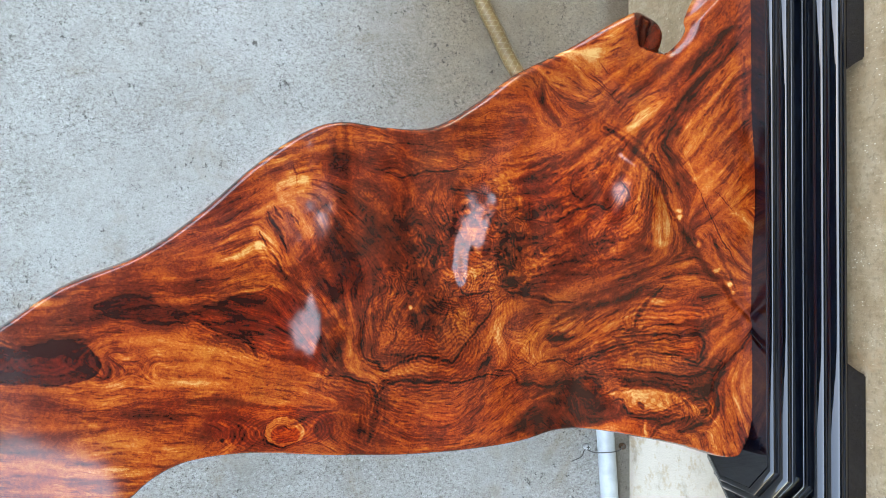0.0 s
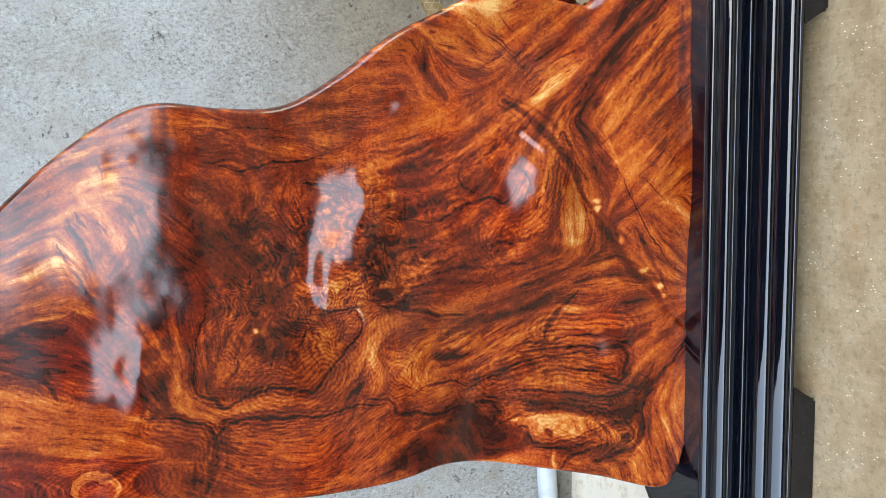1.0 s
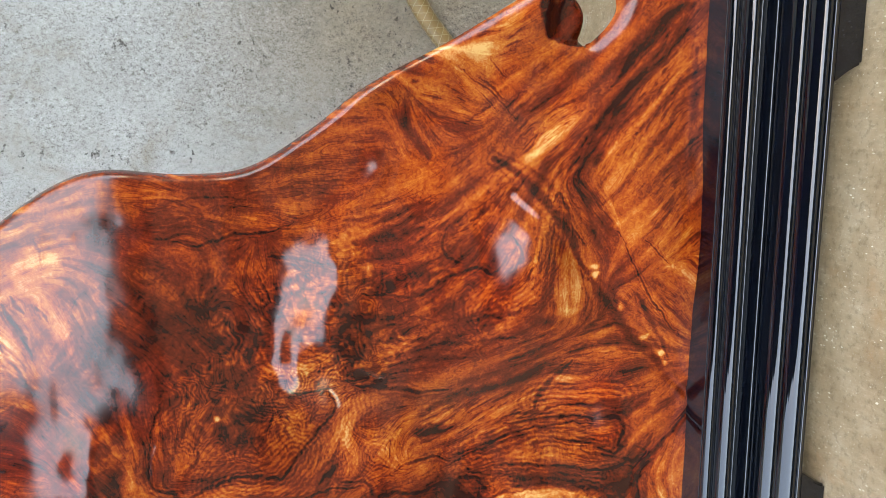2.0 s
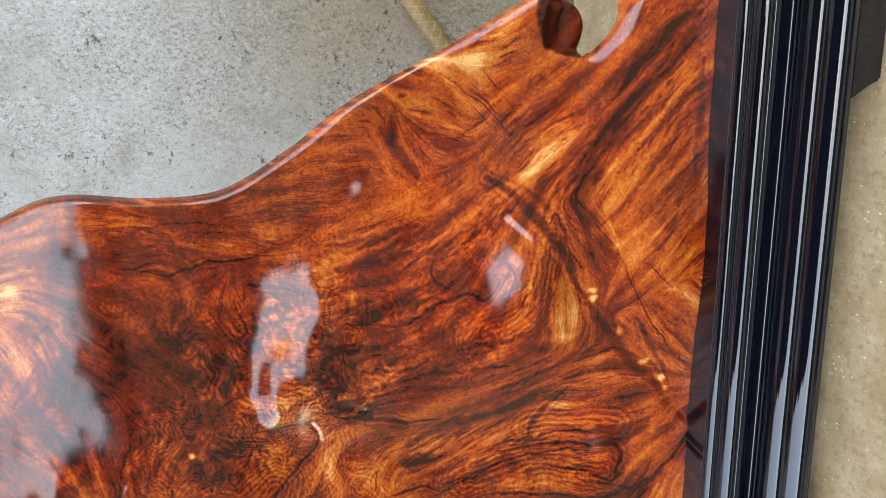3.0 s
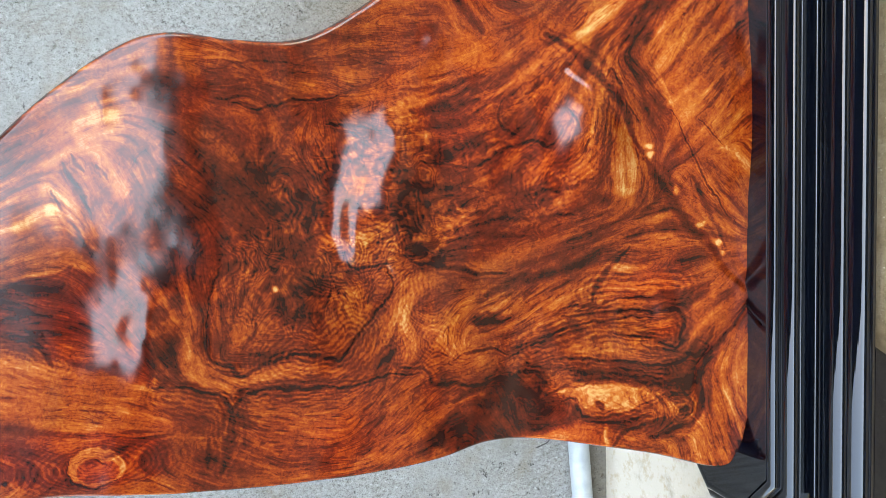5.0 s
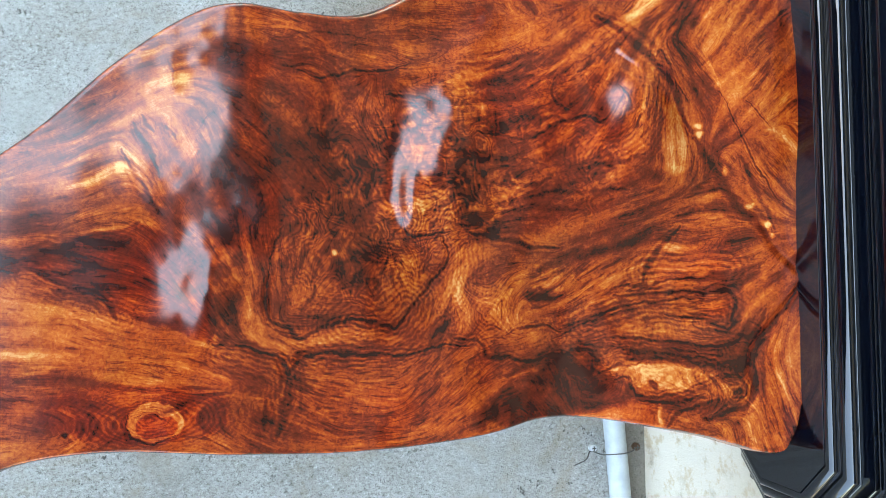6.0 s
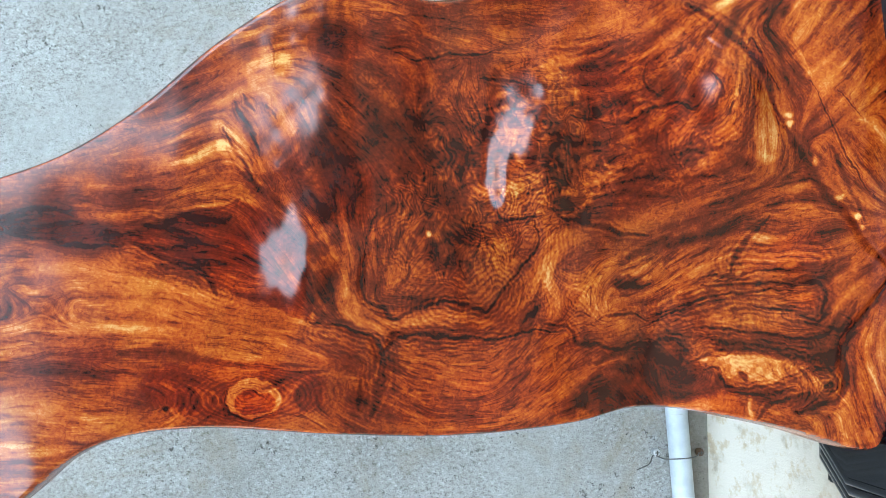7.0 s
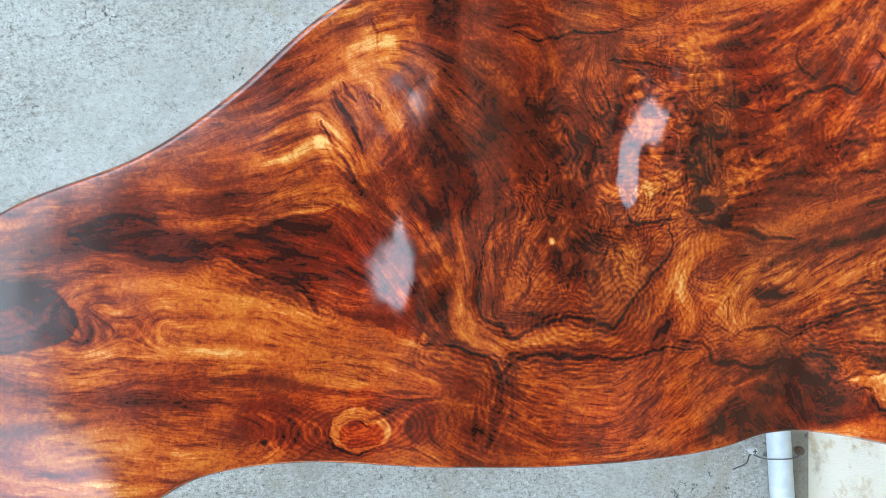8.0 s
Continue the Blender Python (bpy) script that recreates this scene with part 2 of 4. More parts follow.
bmesh.ops.recalc_face_normals(bm, faces=bm.faces[:])
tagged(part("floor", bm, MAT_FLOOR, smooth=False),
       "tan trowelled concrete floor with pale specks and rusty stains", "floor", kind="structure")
# Unseen ground, added dark so that the wood mirrors little of it.
tagged(part("ground", box(-400, 400, -800, 0.215, -0.2, -0.04), MAT_UNSEEN_GROUND, smooth=False),
       "unseen dark ground added before the floor slab", "ground", kind="structure")
# Unseen slab, added and sized to limit the sky that the wood reflects.
tagged(part("ceiling", box(-1.2, 1.75, -1.5, WALL_Y + 0.2, 2.7, 2.8), MAT_SKY_BLOCK, smooth=False),
       "unseen dark grey slab added overhead to limit the sky", "ceiling", kind="structure")
# Unseen wall, added to keep the low sky out of the reflections.
tagged(part("unseen_wall_south", box(-12, 12, -5.2, -5.0, -0.1, 2.4), MAT_SKY_BLOCK, smooth=False),
       "unseen dark grey wall added to block the low sky", "wall", kind="structure")

# ------------------------------------------------------------------ black display stand
BASE_TOP, CX, CY = 0.061, 0.027, 0.609


def octagon(grow):
    """Plan of the stand at its top, grown outwards: a long octagon."""
    hx, hy, c = 0.2395 + grow, 0.044 + grow, 0.024 + 0.414 * grow
    c = min(c, hy * 0.62)
    pts = [(-hx + c, -hy), (hx - c, -hy), (hx, -hy + c), (hx, hy - c), (hx - c, hy), (-hx + c, hy), (-hx, hy - c), (-hx, -hy + c)]
    return [(CX + a, CY + b) for a, b in pts]


def swept(profile):
    """The stand's moulding: each (grow, z) of the profile is a ring of the plan."""
    bm = bmesh.new()
    rings = [[bm.verts.new((a, b, z)) for a, b in octagon(g)] for g, z in profile]
    for r, q in zip(rings, rings[1:]):
        for k in range(8):
            bm.faces.new((r[k], r[(k + 1) % 8], q[(k + 1) % 8], q[k]))
    return bm, rings


def bead(s0, s1, high, n=13):
    return [(s0 + (s1 - s0) * (1 - math.cos(a)) / 2, high * math.sin(a)) for a in np.linspace(0, math.pi, n)]


def slope(sh):
    """From distance down the stand's flank and height over it to (grow, z)."""
    s, h = sh
    s *= 0.0634
    return 0.789 * s + 0.615 * h, BASE_TOP - 0.615 * s + 0.789 * h


stand = tagged(new("display_stand"), "glossy black lacquered moulded wooden stand on the floor", "stand")
sections = (("top_board", [(0.0, 0.0), (0.008, 0.0005), (0.015, 0.0002), (0.02, -0.001)]),
            ("small_bead", bead(0.02, 0.138, 0.0028) + bead(0.14, 0.152, 0.0006, 5) + bead(0.154, 0.166, 0.0006, 5)),
            ("upper_bead", [(0.166, -0.001)] + bead(0.17, 0.33, 0.0033) + bead(0.332, 0.352, 0.0008, 7)),
            ("groove", [(0.352, 0.0), (0.3525, -0.0075), (0.38, -0.0072), (0.42, -0.0062), (0.452, -0.0044)]),
            ("fillet", [(0.452, -0.0044)] + [(a, b - 0.003) for a, b in bead(0.456, 0.484, 0.0012, 7)] + [(0.4845, -0.0048), (0.498, -0.0044)] + [(a, b - 0.0035) for a, b in bead(0.50, 0.51, 0.0005, 5)]
             + [(0.5105, -0.0052), (0.545, -0.0046)] + [(a, b - 0.0034) for a, b in bead(0.547, 0.558, 0.0006, 5)] + [(0.5585, -0.0048), (0.58, -0.0042), (0.60, -0.0018)]),
            ("lower_bead", [(0.60, -0.0018)] + bead(0.605, 0.77, 0.0025, 13)[:-2] + bead(0.765, 0.97, 0.0031, 13)[1:] + bead(0.972, 0.996, 0.0010, 7) + [(1.0, -0.001)]))
for name, prof in sections:
    bm, rings = swept([slope(q) for q in prof])
    if name == "top_board":
        bm.faces.new(rings[0][::-1])
    part(name, bm, MAT_BLACK, stand)
bm, rings = swept([(0.0485, 0.024), (0.0485, 0.0195), (0.040, 0.0195)])
bm.faces.new(rings[-1])
part("apron", bm, MAT_BLACK, stand)


def bracket_foot(sx, sy):
    """A low foot whose inner end slopes up under the apron."""
    bm = bmesh.new()
    near, far, y0, y1 = 0.120, 0.262, CY + sy * 0.045, CY + sy * 0.0925
    ends = [[bm.verts.new((CX + sx * x, y, z)) for x, z in ((near, 0.0205), (near + 0.009, 0.007), (near + 0.012, 0.0), (far, 0.0), (far, 0.0205))] for y in (y0, y1)]
    bm.faces.new(ends[0]), bm.faces.new(ends[1][::-1])
    for k in range(5):
        bm.faces.new((ends[0][k], ends[1][k], ends[1][(k + 1) % 5], ends[0][(k + 1) % 5]))
    bmesh.ops.recalc_face_normals(bm, faces=bm.faces[:])
    bmesh.ops.bevel(bm, geom=bm.edges[:], offset=0.0015, segments=2, affect="EDGES")
    return bm


for sx in (-1, 1):
    for sy in (-1, 1):
        part("foot", bracket_foot(sx, sy), MAT_BLACK, stand)

# ------------------------------------------------------------------ the wood
LEFT = [(-118, 46), (-150, 56), (-176, 65), (-187, 82), (-173, 130), (-163, 172), (-155, 212), (-154, 245), (-161, 285), (-165, 358), (-160, 425),
        (-153, 490), (-155, 535), (-166, 562), (-186, 585), (-212, 620), (-226, 670), (-215, 725), (-170, 765), (-120, 762)]
RIGHT = [(-120, 762), (-83, 720), (-56, 669), (-27, 628), (-4, 576), (26, 534), (64, 492), (90, 456), (99, 428), (96, 389), (99, 351), (121, 313), (146, 280),
         (172, 230), (199, 185), (207, 165), (203, 147), (193, 139), (182, 139.5), (174.5, 143), (172, 140), (177, 133), (190, 122), (219, 110), (243, 92), (258, 66), (250, 46)]
CELL = 0.00062
gx, gz = np.meshgrid(np.arange(-0.232, 0.266, CELL), np.arange(0.034, 0.772, CELL))


def outline():
    a, b = spline(LEFT, 8), spline(RIGHT, 8)
    return np.vstack([a, b[1:]]) / 1000


def signed_distance(px, pz, ring):
    """Distance to a closed line, negative inside."""
    best = np.full(px.shape, 9.0)
    inside = np.zeros(px.shape, bool)
    for (ax, az), (bx, bz) in zip(ring, np.roll(ring, -1, 0)):
        ex, ez = bx - ax, bz - az
        t = np.clip(((px - ax) * ex + (pz - az) * ez) / (ex * ex + ez * ez + 1e-12), 0, 1)
        best = np.minimum(best, (px - ax - t * ex) ** 2 + (pz - az - t * ez) ** 2)
        cross = (az > pz) != (bz > pz)
        if abs(ez) > 1e-9:
            inside ^= cross & (px < ax + (pz - az) * ex / ez)
    return np.where(inside, -1, 1) * np.sqrt(best)


def lattice(px, pz, cell, seed):
    """Smooth value noise, about -1 to 1."""
    r = np.random.RandomState(seed).uniform(-1, 1, (256, 256))
    u, v = px / cell + 40, pz / cell + 40
    i, j = np.floor(u).astype(int), np.floor(v).astype(int)
    fu, fv = u - i, v - j
    fu, fv = fu * fu * fu * (fu * (6 * fu - 15) + 10), fv * fv * fv * (fv * (6 * fv - 15) + 10)
    pick = lambda a, b: r[a % 256, b % 256]
    return (pick(i, j) * (1 - fu) + pick(i + 1, j) * fu) * (1 - fv) + (pick(i, j + 1) * (1 - fu) + pick(i + 1, j + 1) * fu) * fv


def clouds(px, pz, cell, seed, octaves=3):
    return sum(lattice(px, pz, cell / 2 ** k, seed + k) / 2 ** k for k in range(octaves)) / 1.6


def smooth(a, b, v):
    t = np.clip((v - a) / (b - a), 0, 1)
    return t * t * (3 - 2 * t)


def blob(px, pz, x, z, rx, rz, turn=0.0, hard=1.0):
    """A soft spot: 1 in its middle, 0 outside; sizes in millimetres."""
    dx, dz = px * 1000 - x, pz * 1000 - z
    c, s = math.cos(radians(turn)), math.sin(radians(turn))
    d = ((dx * c + dz * s) / rx) ** 2 + ((dz * c - dx * s) / rz) ** 2
    return np.exp(-d ** hard)


def reach(px, pz, points):
    """Distance in millimetres to a smooth line through points, and how far along it (0 to 1)."""
    line = spline(points, 5)
    best, along = np.full(px.shape, 1e9), np.zeros(px.shape)
    for k, ((ax, az), (bx, bz)) in enumerate(zip(line, line[1:])):
        ex, ez = bx - ax, bz - az
        t = np.clip(((px * 1000 - ax) * ex + (pz * 1000 - az) * ez) / (ex * ex + ez * ez + 1e-9), 0, 1)
        d = (px * 1000 - ax - t * ex) ** 2 + (pz * 1000 - az - t * ez) ** 2
        along = np.where(d < best, (k + t) / (len(line) - 1), along)
        best = np.minimum(best, d)
    return np.sqrt(best), along


def close_to(px, pz, points, margin):
    """The points within a margin (millimetres) of a line's box, with their distance to it and place along it."""
    p = np.array(points) / 1000.0
    m = margin / 1000 + 0.001
    near = np.nonzero((px > p[:, 0].min() - m) & (px < p[:, 0].max() + m) & (pz > p[:, 1].min() - m) & (pz < p[:, 1].max() + m))
    return (near, *reach(px[near], pz[near], points))


def stroke(px, pz, points, width, taper=0.65, margin=3.0):
    """A soft line of that half width in millimetres, thinner towards its ends."""
    out = np.zeros(px.shape)
    p = np.array(points) / 1000.0
    m = margin * width / 1000 + 0.001
    near = (px > p[:, 0].min() - m) & (px < p[:, 0].max() + m) & (pz > p[:, 1].min() - m) & (pz < p[:, 1].max() + m)
    d, along = reach(px[near], pz[near], points)
    out[near] = np.exp(-(d / (width * (1 - taper + taper * np.sin(np.pi * np.clip(along, 0.03, 0.97))))) ** 2)
    return out


CRACK = [(78, 195), (48, 162), (25, 132), (-4, 114), (-18, 92), (-45, 75), (-60, 61)]
FORK = [(-94, 442), (-97, 427), (-101, 415), (-103, 407), (-109, 404), (-114, 402), (-108, 395), (-104, 387), (-105, 362), (-107, 330), (-103, 309), (-103, 290)]
LOOP = [(-58, 410), (-67, 413), (-80, 413), (-86, 408), (-88, 400), (-94, 396), (-89, 382), (-86, 362), (-90, 344), (-88, 335), (-77, 325), (-65, 314), (-55, 304), (-44, 304), (-37, 308)]
ARC = [(-72, 59), (-89, 73), (-102, 86), (-113, 95), (-127, 98), (-142, 97), (-151, 104), (-154, 119), (-158, 132)]
CLUSTER = [(7, 305), (11, 293), (3, 290), (-1, 299), (-9, 297), (-14, 291), (-21, 296), (-26, 290), (-32, 278)]
RIDGE = [(97, 274), (88, 279), (79, 285), (63, 296), (48, 302), (36, 294), (21, 298), (11, 310), (2, 322), (-11, 328), (-29, 327)]
LUMPS = ((-25, 402, 36, 28, -3), (10, 336, 50, 18, 3), (5, 304, 40, 18, -4), (20, 412, 65, 42, -5), (-50, 420, 42, 36, -1), (60, 370, 55, 28, 5),
         (0, 310, 45, 32, -5), (-65, 305, 36, 40, 13), (49, 176, 32, 27, -16), (5, 190, 30, 34, -9), (20, 250, 50, 40, -7), (-18, 327, 14, 11, -2.2), (-60, 437, 25, 25, -2.9))
HOLLOWS = ((-80, 225, 40, 45, 18), (-75, 155, 40, 40, 17), (-20, 110, 36, 40, 3), (50, 95, 55, 45, -9), (-130, 240, 35, 45, 10), (-135, 360, 35, 55, 5),
           (100, 290, 40, 55, 10), (150, 210, 32, 56, 21), (-62, 444, 22, 15, -5))


def knee(v, at, width):
    """A slope of 1 that sets in softly past a point."""
    return width * np.logaddexp(0, (v - at) / width)


def relief(px, pz):
    """How far the face stands in front of (minus) or behind (plus) its plane, in metres."""
    up = smooth(-0.045, 0.025, px)
    y = 0.0007 + up * (0.112 * (1 - 0.55 * np.exp(-((px - 0.066) / 0.026) ** 2)) * knee(pz, 0.435 + 0.021 * smooth(0.035, -0.022, px), 0.005) - 0.035 * knee(pz, 0.480, 0.02)) + 1.0 * np.clip(px + 0.02, 0, 1) ** 2 * smooth(0.37, 0.58, pz)
    y = y - 0.011 * smooth(0.34, 0.47, pz) * smooth(-0.03, -0.12, px) + 0.034 * smooth(-0.115, -0.22, px) * smooth(0.575, 0.69, pz)
    for x, z, rx, rz, mm in LUMPS + HOLLOWS:
        y = y + 0.001 * mm * blob(px, pz, x, z, rx, rz)
    y += 0.0022 * stroke(px, pz, CRACK, 10) + 0.0008 * stroke(px, pz, FORK, 4) + 0.0005 * stroke(px, pz, LOOP, 4) + 0.0015 * stroke(px, pz, ARC, 5) + 0.0006 * stroke(px, pz, CLUSTER, 6)
    y -= 0.0029 * stroke(px, pz, RIDGE, 17) * (1 + 0.45 * clouds(px, pz, 0.02, 13, 2))
    y += 0.010 * smooth(0.176, 0.154, pz + 0.10 * np.abs(px - 0.189)) * smooth(0.168, 0.178, px) * smooth(-0.005, 0.004, px + pz - 0.318)
    y += 0.0011 * clouds(px, pz, 0.045, 5, 2) * (1 - 0.6 * smooth(0.46, 0.54, pz)) + 0.0004 * clouds(px, pz, 0.016, 9, 2) * (1 - 0.85 * smooth(0.45, 0.50, pz))
    lumpy = blob(px, pz, -62, 448, 34, 24) + blob(px, pz, -10, 330, 45, 40) + 0.6 * blob(px, pz, 42, 185, 40, 30)
    y += 0.0007 * lumpy * clouds(px, pz, 0.016, 17, 2)
    return y


# Directions of the grain: x, z in millimetres and degrees from upright, zone by zone.
FLOW_CROWN = [(-11, 564, -12), (-2, 504, -15), (38, 489, -30), (78, 457, -15), (-71, 544, 5), (-84, 501, 12), (-109, 552, 3), (-110, 514, 0), (-97, 472, 10), (11, 473, 60), (-45, 442, 60), (-67, 433, 75), (-138, 395, 20), (-114, 427, 30)]
FLOW_HEART = [(-51, 408, 85), (-58, 395, -70), (-51, 382, -65), (71, 393, 3), (82, 341, -3), (86, 305, -10), (30, 394, 30), (3, 408, 45), (-20, 420, 80), (40, 363, 80), (33, 346, 65), (-1, 361, 70), (-74, 355, 10), (-61, 361, 45), (-61, 340, 80), (-18, 324, 0), (-1, 334, 0), (-81, 379, 5), (-97, 362, 3), (-82, 314, -45), (-62, 295, -60)]
FLOW_SHOULDER = [(68, 277, -8), (54, 254, -30), (70, 229, -40), (17, 274, -10), (7, 256, -15), (25, 226, -30), (18, 202, -45), (43, 184, -75), (55, 198, -60), (-24, 255, -5), (-23, 217, -15), (-16, 178, -20), (-41, 253, 8), (19, 161, 80), (66, 135, 50), (78, 114, -45), (48, 96, -42), (96, 77, -42), (12, 81, 40)]
FLOW_FOOT = [(-62, 210, -30), (-52, 137, -2), (-86, 148, 5), (-92, 190, -15), (-91, 249, -20), (-104, 172, 3), (-104, 133, 12), (-121, 176, 10), (-128, 88, 85), (-154, 80, 70), (-94, 94, -45), (-134, 362, 5), (-130, 310, -30), (-121, 272, -20), (-149, 198, 0), (-141, 234, 60)]
FLOW_ARM = [(144, 236, 10), (154, 217, 40), (138, 184, -40), (126, 254, 70), (124, 286, -10), (170, 122, -50), (121, 102, -45), (182, 189, -30), (154, 85, -45), (181, 215, -25)]
# Knots that turn the grain round them: x, z, half width, half height, strength.
KNOTS = ((-136, 473, 16, 37.7), (-78, 633, 15.1, 34.1), (-85, 277, 17.5, 17.5), (36, 363, 17.2, 13.8), (-131, 170, 10.7, 32), (-142, 112, 12.5, 14.7), (-58, 361, 14.9, 14.9), (-118, 216, 7.82, 9.25), (-87, 578, 9.72, 14.6))


def flow(px, pz):
    """The grain's direction at each point, as a unit vector (x, z)."""
    cc, ss, ww = 0.0, 0.0, 0.0
    for x, z, a in FLOW_CROWN + FLOW_HEART + FLOW_SHOULDER + FLOW_FOOT + FLOW_ARM:
        w = ((px * 1000 - x) ** 2 + (pz * 1000 - z) ** 2 + 60.0) ** -1.6
        cc, ss, ww = cc + w * math.cos(radians(2 * a)), ss + w * math.sin(radians(2 * a)), ww + w
    cc, ss = cc / ww, ss / ww
    for x, z, rx, rz in KNOTS:
        w = np.clip(2.4 * blob(px, pz, x, z, rx, rz), 0, 1)
        a = np.arctan2(-(px * 1000 - x) / rx ** 2, (pz * 1000 - z) / rz ** 2) + np.pi / 2
        cc, ss = cc * (1 - w) + w * np.cos(2 * a), ss * (1 - w) + w * np.sin(2 * a)
    a = 0.5 * np.arctan2(ss, cc)
    wild = 1.9 * blob(px, pz, -10, 350, 80, 80) + 0.7 * blob(px, pz, -110, 190, 50, 80) + 0.4
    a = a + 0.55 * wild * clouds(px, pz, 0.022, 101, 3) + 0.25 * clouds(px, pz, 0.007, 111, 2)
    return -np.sin(a), -np.cos(a)


def drawn_out(grain, dx, dz, where, steps):
    """Noise smeared along the grain, at the points of the mask: streaks that follow it."""
    h, w = grain.shape
    i0, j0 = np.nonzero(where)
    total = grain[i0, j0].copy()
    for sign in (-1.0, 1.0):
        fi, fj = i0.astype(float), j0.astype(float)
        vx, vz = sign * dx[i0, j0], sign * dz[i0, j0]
        for k in range(steps):
            fi, fj = np.clip(fi + vz, 0, h - 2.001), np.clip(fj + vx, 0, w - 2.001)
            i, j = fi.astype(int), fj.astype(int)
            u, v = fi - i, fj - j
            fall = 0.5 + 0.5 * math.cos(math.pi * (k + 1) / (steps + 1))
            total += fall * ((grain[i, j] * (1 - v) + grain[i, j + 1] * v) * (1 - u) + (grain[i + 1, j] * (1 - v) + grain[i + 1, j + 1] * v) * u)
            nx, nz = dx[i, j], dz[i, j]
            turn = np.where(nx * vx + nz * vz < 0, -1.0, 1.0)
            vx, vz = nx * turn, nz * turn
    return (total - total.mean()) / total.std()


def figure(px, pz, where):
    """Streaks of the grain, and the dark, pale and red marks of the wood."""
    wx = px + 0.0020 * clouds(px, pz, 0.014, 31) + 0.0011 * clouds(px, pz, 0.0045, 35, 3)
    wz = pz + 0.0020 * clouds(px, pz, 0.014, 51) + 0.0011 * clouds(px, pz, 0.0045, 55, 3)
    dark, pale, red, line, calm = (np.zeros(px.shape) for _ in range(5))
    ragged = 1 + 0.45 * clouds(px, pz, 0.010, 71, 3)
    ragged_fine = clouds(px, pz, 0.006, 77, 3)

    def ink(points, width, strength):
        w = 0.66 * width
        near, d, along = close_to(wx, wz, points, 5.0 * w)
        thin = w * (0.35 + 0.65 * np.sin(np.pi * np.clip(along, 0.04, 0.96)))
        core = np.exp(-(d / thin) ** 3) * (0.92 + 0.35 * ragged_fine[near])
        dark[near] += strength * (1.0 * core + 0.26 * np.exp(-((d - 2.4 * thin - 0.5) / (0.45 * thin + 0.15)) ** 2))

    def patch(onto, strength, points, soft=0.7):
        """A patch with a crisp, slightly wandering edge."""
        p = spline(points + points[:1], 4) / 1000
        near = np.nonzero((wx > p[:, 0].min() - 0.004) & (wx < p[:, 0].max() + 0.004) & (wz > p[:, 1].min() - 0.004) & (wz < p[:, 1].max() + 0.004))
        d = 1000 * signed_distance(wx[near], wz[near], p[:-1])
        onto[near] += strength * smooth(soft, -soft, d) * (0.9 + 0.25 * ragged[near])

    def mottle(points, width, strength, cell=0.005):
        near, d, _ = close_to(wx, wz, points, 3.0 * width)
        dark[near] += strength * np.exp(-(d / width) ** 2) * smooth(-0.25, 0.22, clouds(px[near], pz[near], cell, 79, 3))

    def gild(points, width, strength):
        pale[:] += strength * stroke(wx, wz, points, width)

    def spot(onto, strength, x, z, rx, rz, turn=0.0, hard=1.0):
        onto[:] += strength * ragged * blob(wx, wz, x, z, rx, rz, turn, hard)

    def ripple(points, width, pitch, strength):
        d, _ = reach(wx, wz, points)
        line[:] += strength * np.cos(math.tau * d / pitch + 1.5 * clouds(px, pz, 0.012, 73, 2)) * np.exp(-(d / width) ** 2)

    def rings(x, z, rx, rz, pitch, strength):
        d = np.hypot((wx * 1000 - x) / rx, (wz * 1000 - z) / rz)
        line[:] += strength * np.cos(math.tau * d * min(rx, rz) / pitch + 2.0 * clouds(px, pz, 0.012, 74, 2)) * np.exp(-d ** 4)

    # crown: eye, arrow, wedge
    patch(red, 0.6, [(-65, 678), (-68, 649), (-65, 628), (-69, 609), (-80, 598), (-90, 603), (-95, 622), (-93, 647), (-88, 675)]), patch(dark, 1.05, [(-65, 678), (-68, 649), (-65, 628), (-69, 609), (-80, 598), (-90, 603), (-95, 622), (-93, 647), (-88, 675)]), patch(dark, -0.6, [(-74, 676), (-76, 645), (-74, 624), (-79, 612), (-86, 619), (-87, 640), (-82, 675)], 1.5), spot(red, 0.8, -80, 634, 8.59, 26.8), ink([(-63, 664), (-68, 646), (-66, 628), (-71, 609)], 2.5, 0.6)
    rings(-78, 633, 15.1, 35.9, 3.0, 0.35), rings(-87, 578, 9.72, 14.6, 4.0, 0.4)
    ink([(-41, 603), (-37, 593), (-34, 580), (-38, 564)], 3, 0.6), ink([(-42, 603), (-49, 589), (-53, 573), (-54, 553), (-55, 542)], 2.2, 0.75)
    spot(dark, 0.5, -49, 546, 4.23, 6.87), spot(dark, 0.35, -35, 575, 3.18, 14.6), spot(dark, 0.35, -26, 576, 3.22, 13.4), spot(dark, 0.12, -44, 613, 5.12, 15.4)
    patch(red, 0.6, [(-49, 538), (-42, 524), (-34, 503), (-30, 482), (-33, 470), (-41, 457), (-57, 445), (-76, 441), (-93, 442), (-89, 457), (-80, 478), (-75, 493), (-69, 497), (-63, 513), (-58, 527)]), patch(dark, 0.26, [(-49, 538), (-42, 524), (-34, 503), (-30, 482), (-33, 470), (-41, 457), (-57, 445), (-76, 441), (-93, 442), (-89, 457), (-80, 478), (-75, 493), (-69, 497), (-63, 513), (-58, 527)]), patch(red, 0.4, [(-41, 603), (-37, 595), (-33, 580), (-35, 564), (-40, 561), (-42, 548), (-49, 538), (-55, 542), (-54, 560), (-52, 576), (-49, 589)]), patch(dark, 0.2, [(-41, 603), (-37, 595), (-33, 580), (-35, 564), (-40, 561), (-42, 548), (-49, 538), (-55, 542), (-54, 560), (-52, 576), (-49, 589)])
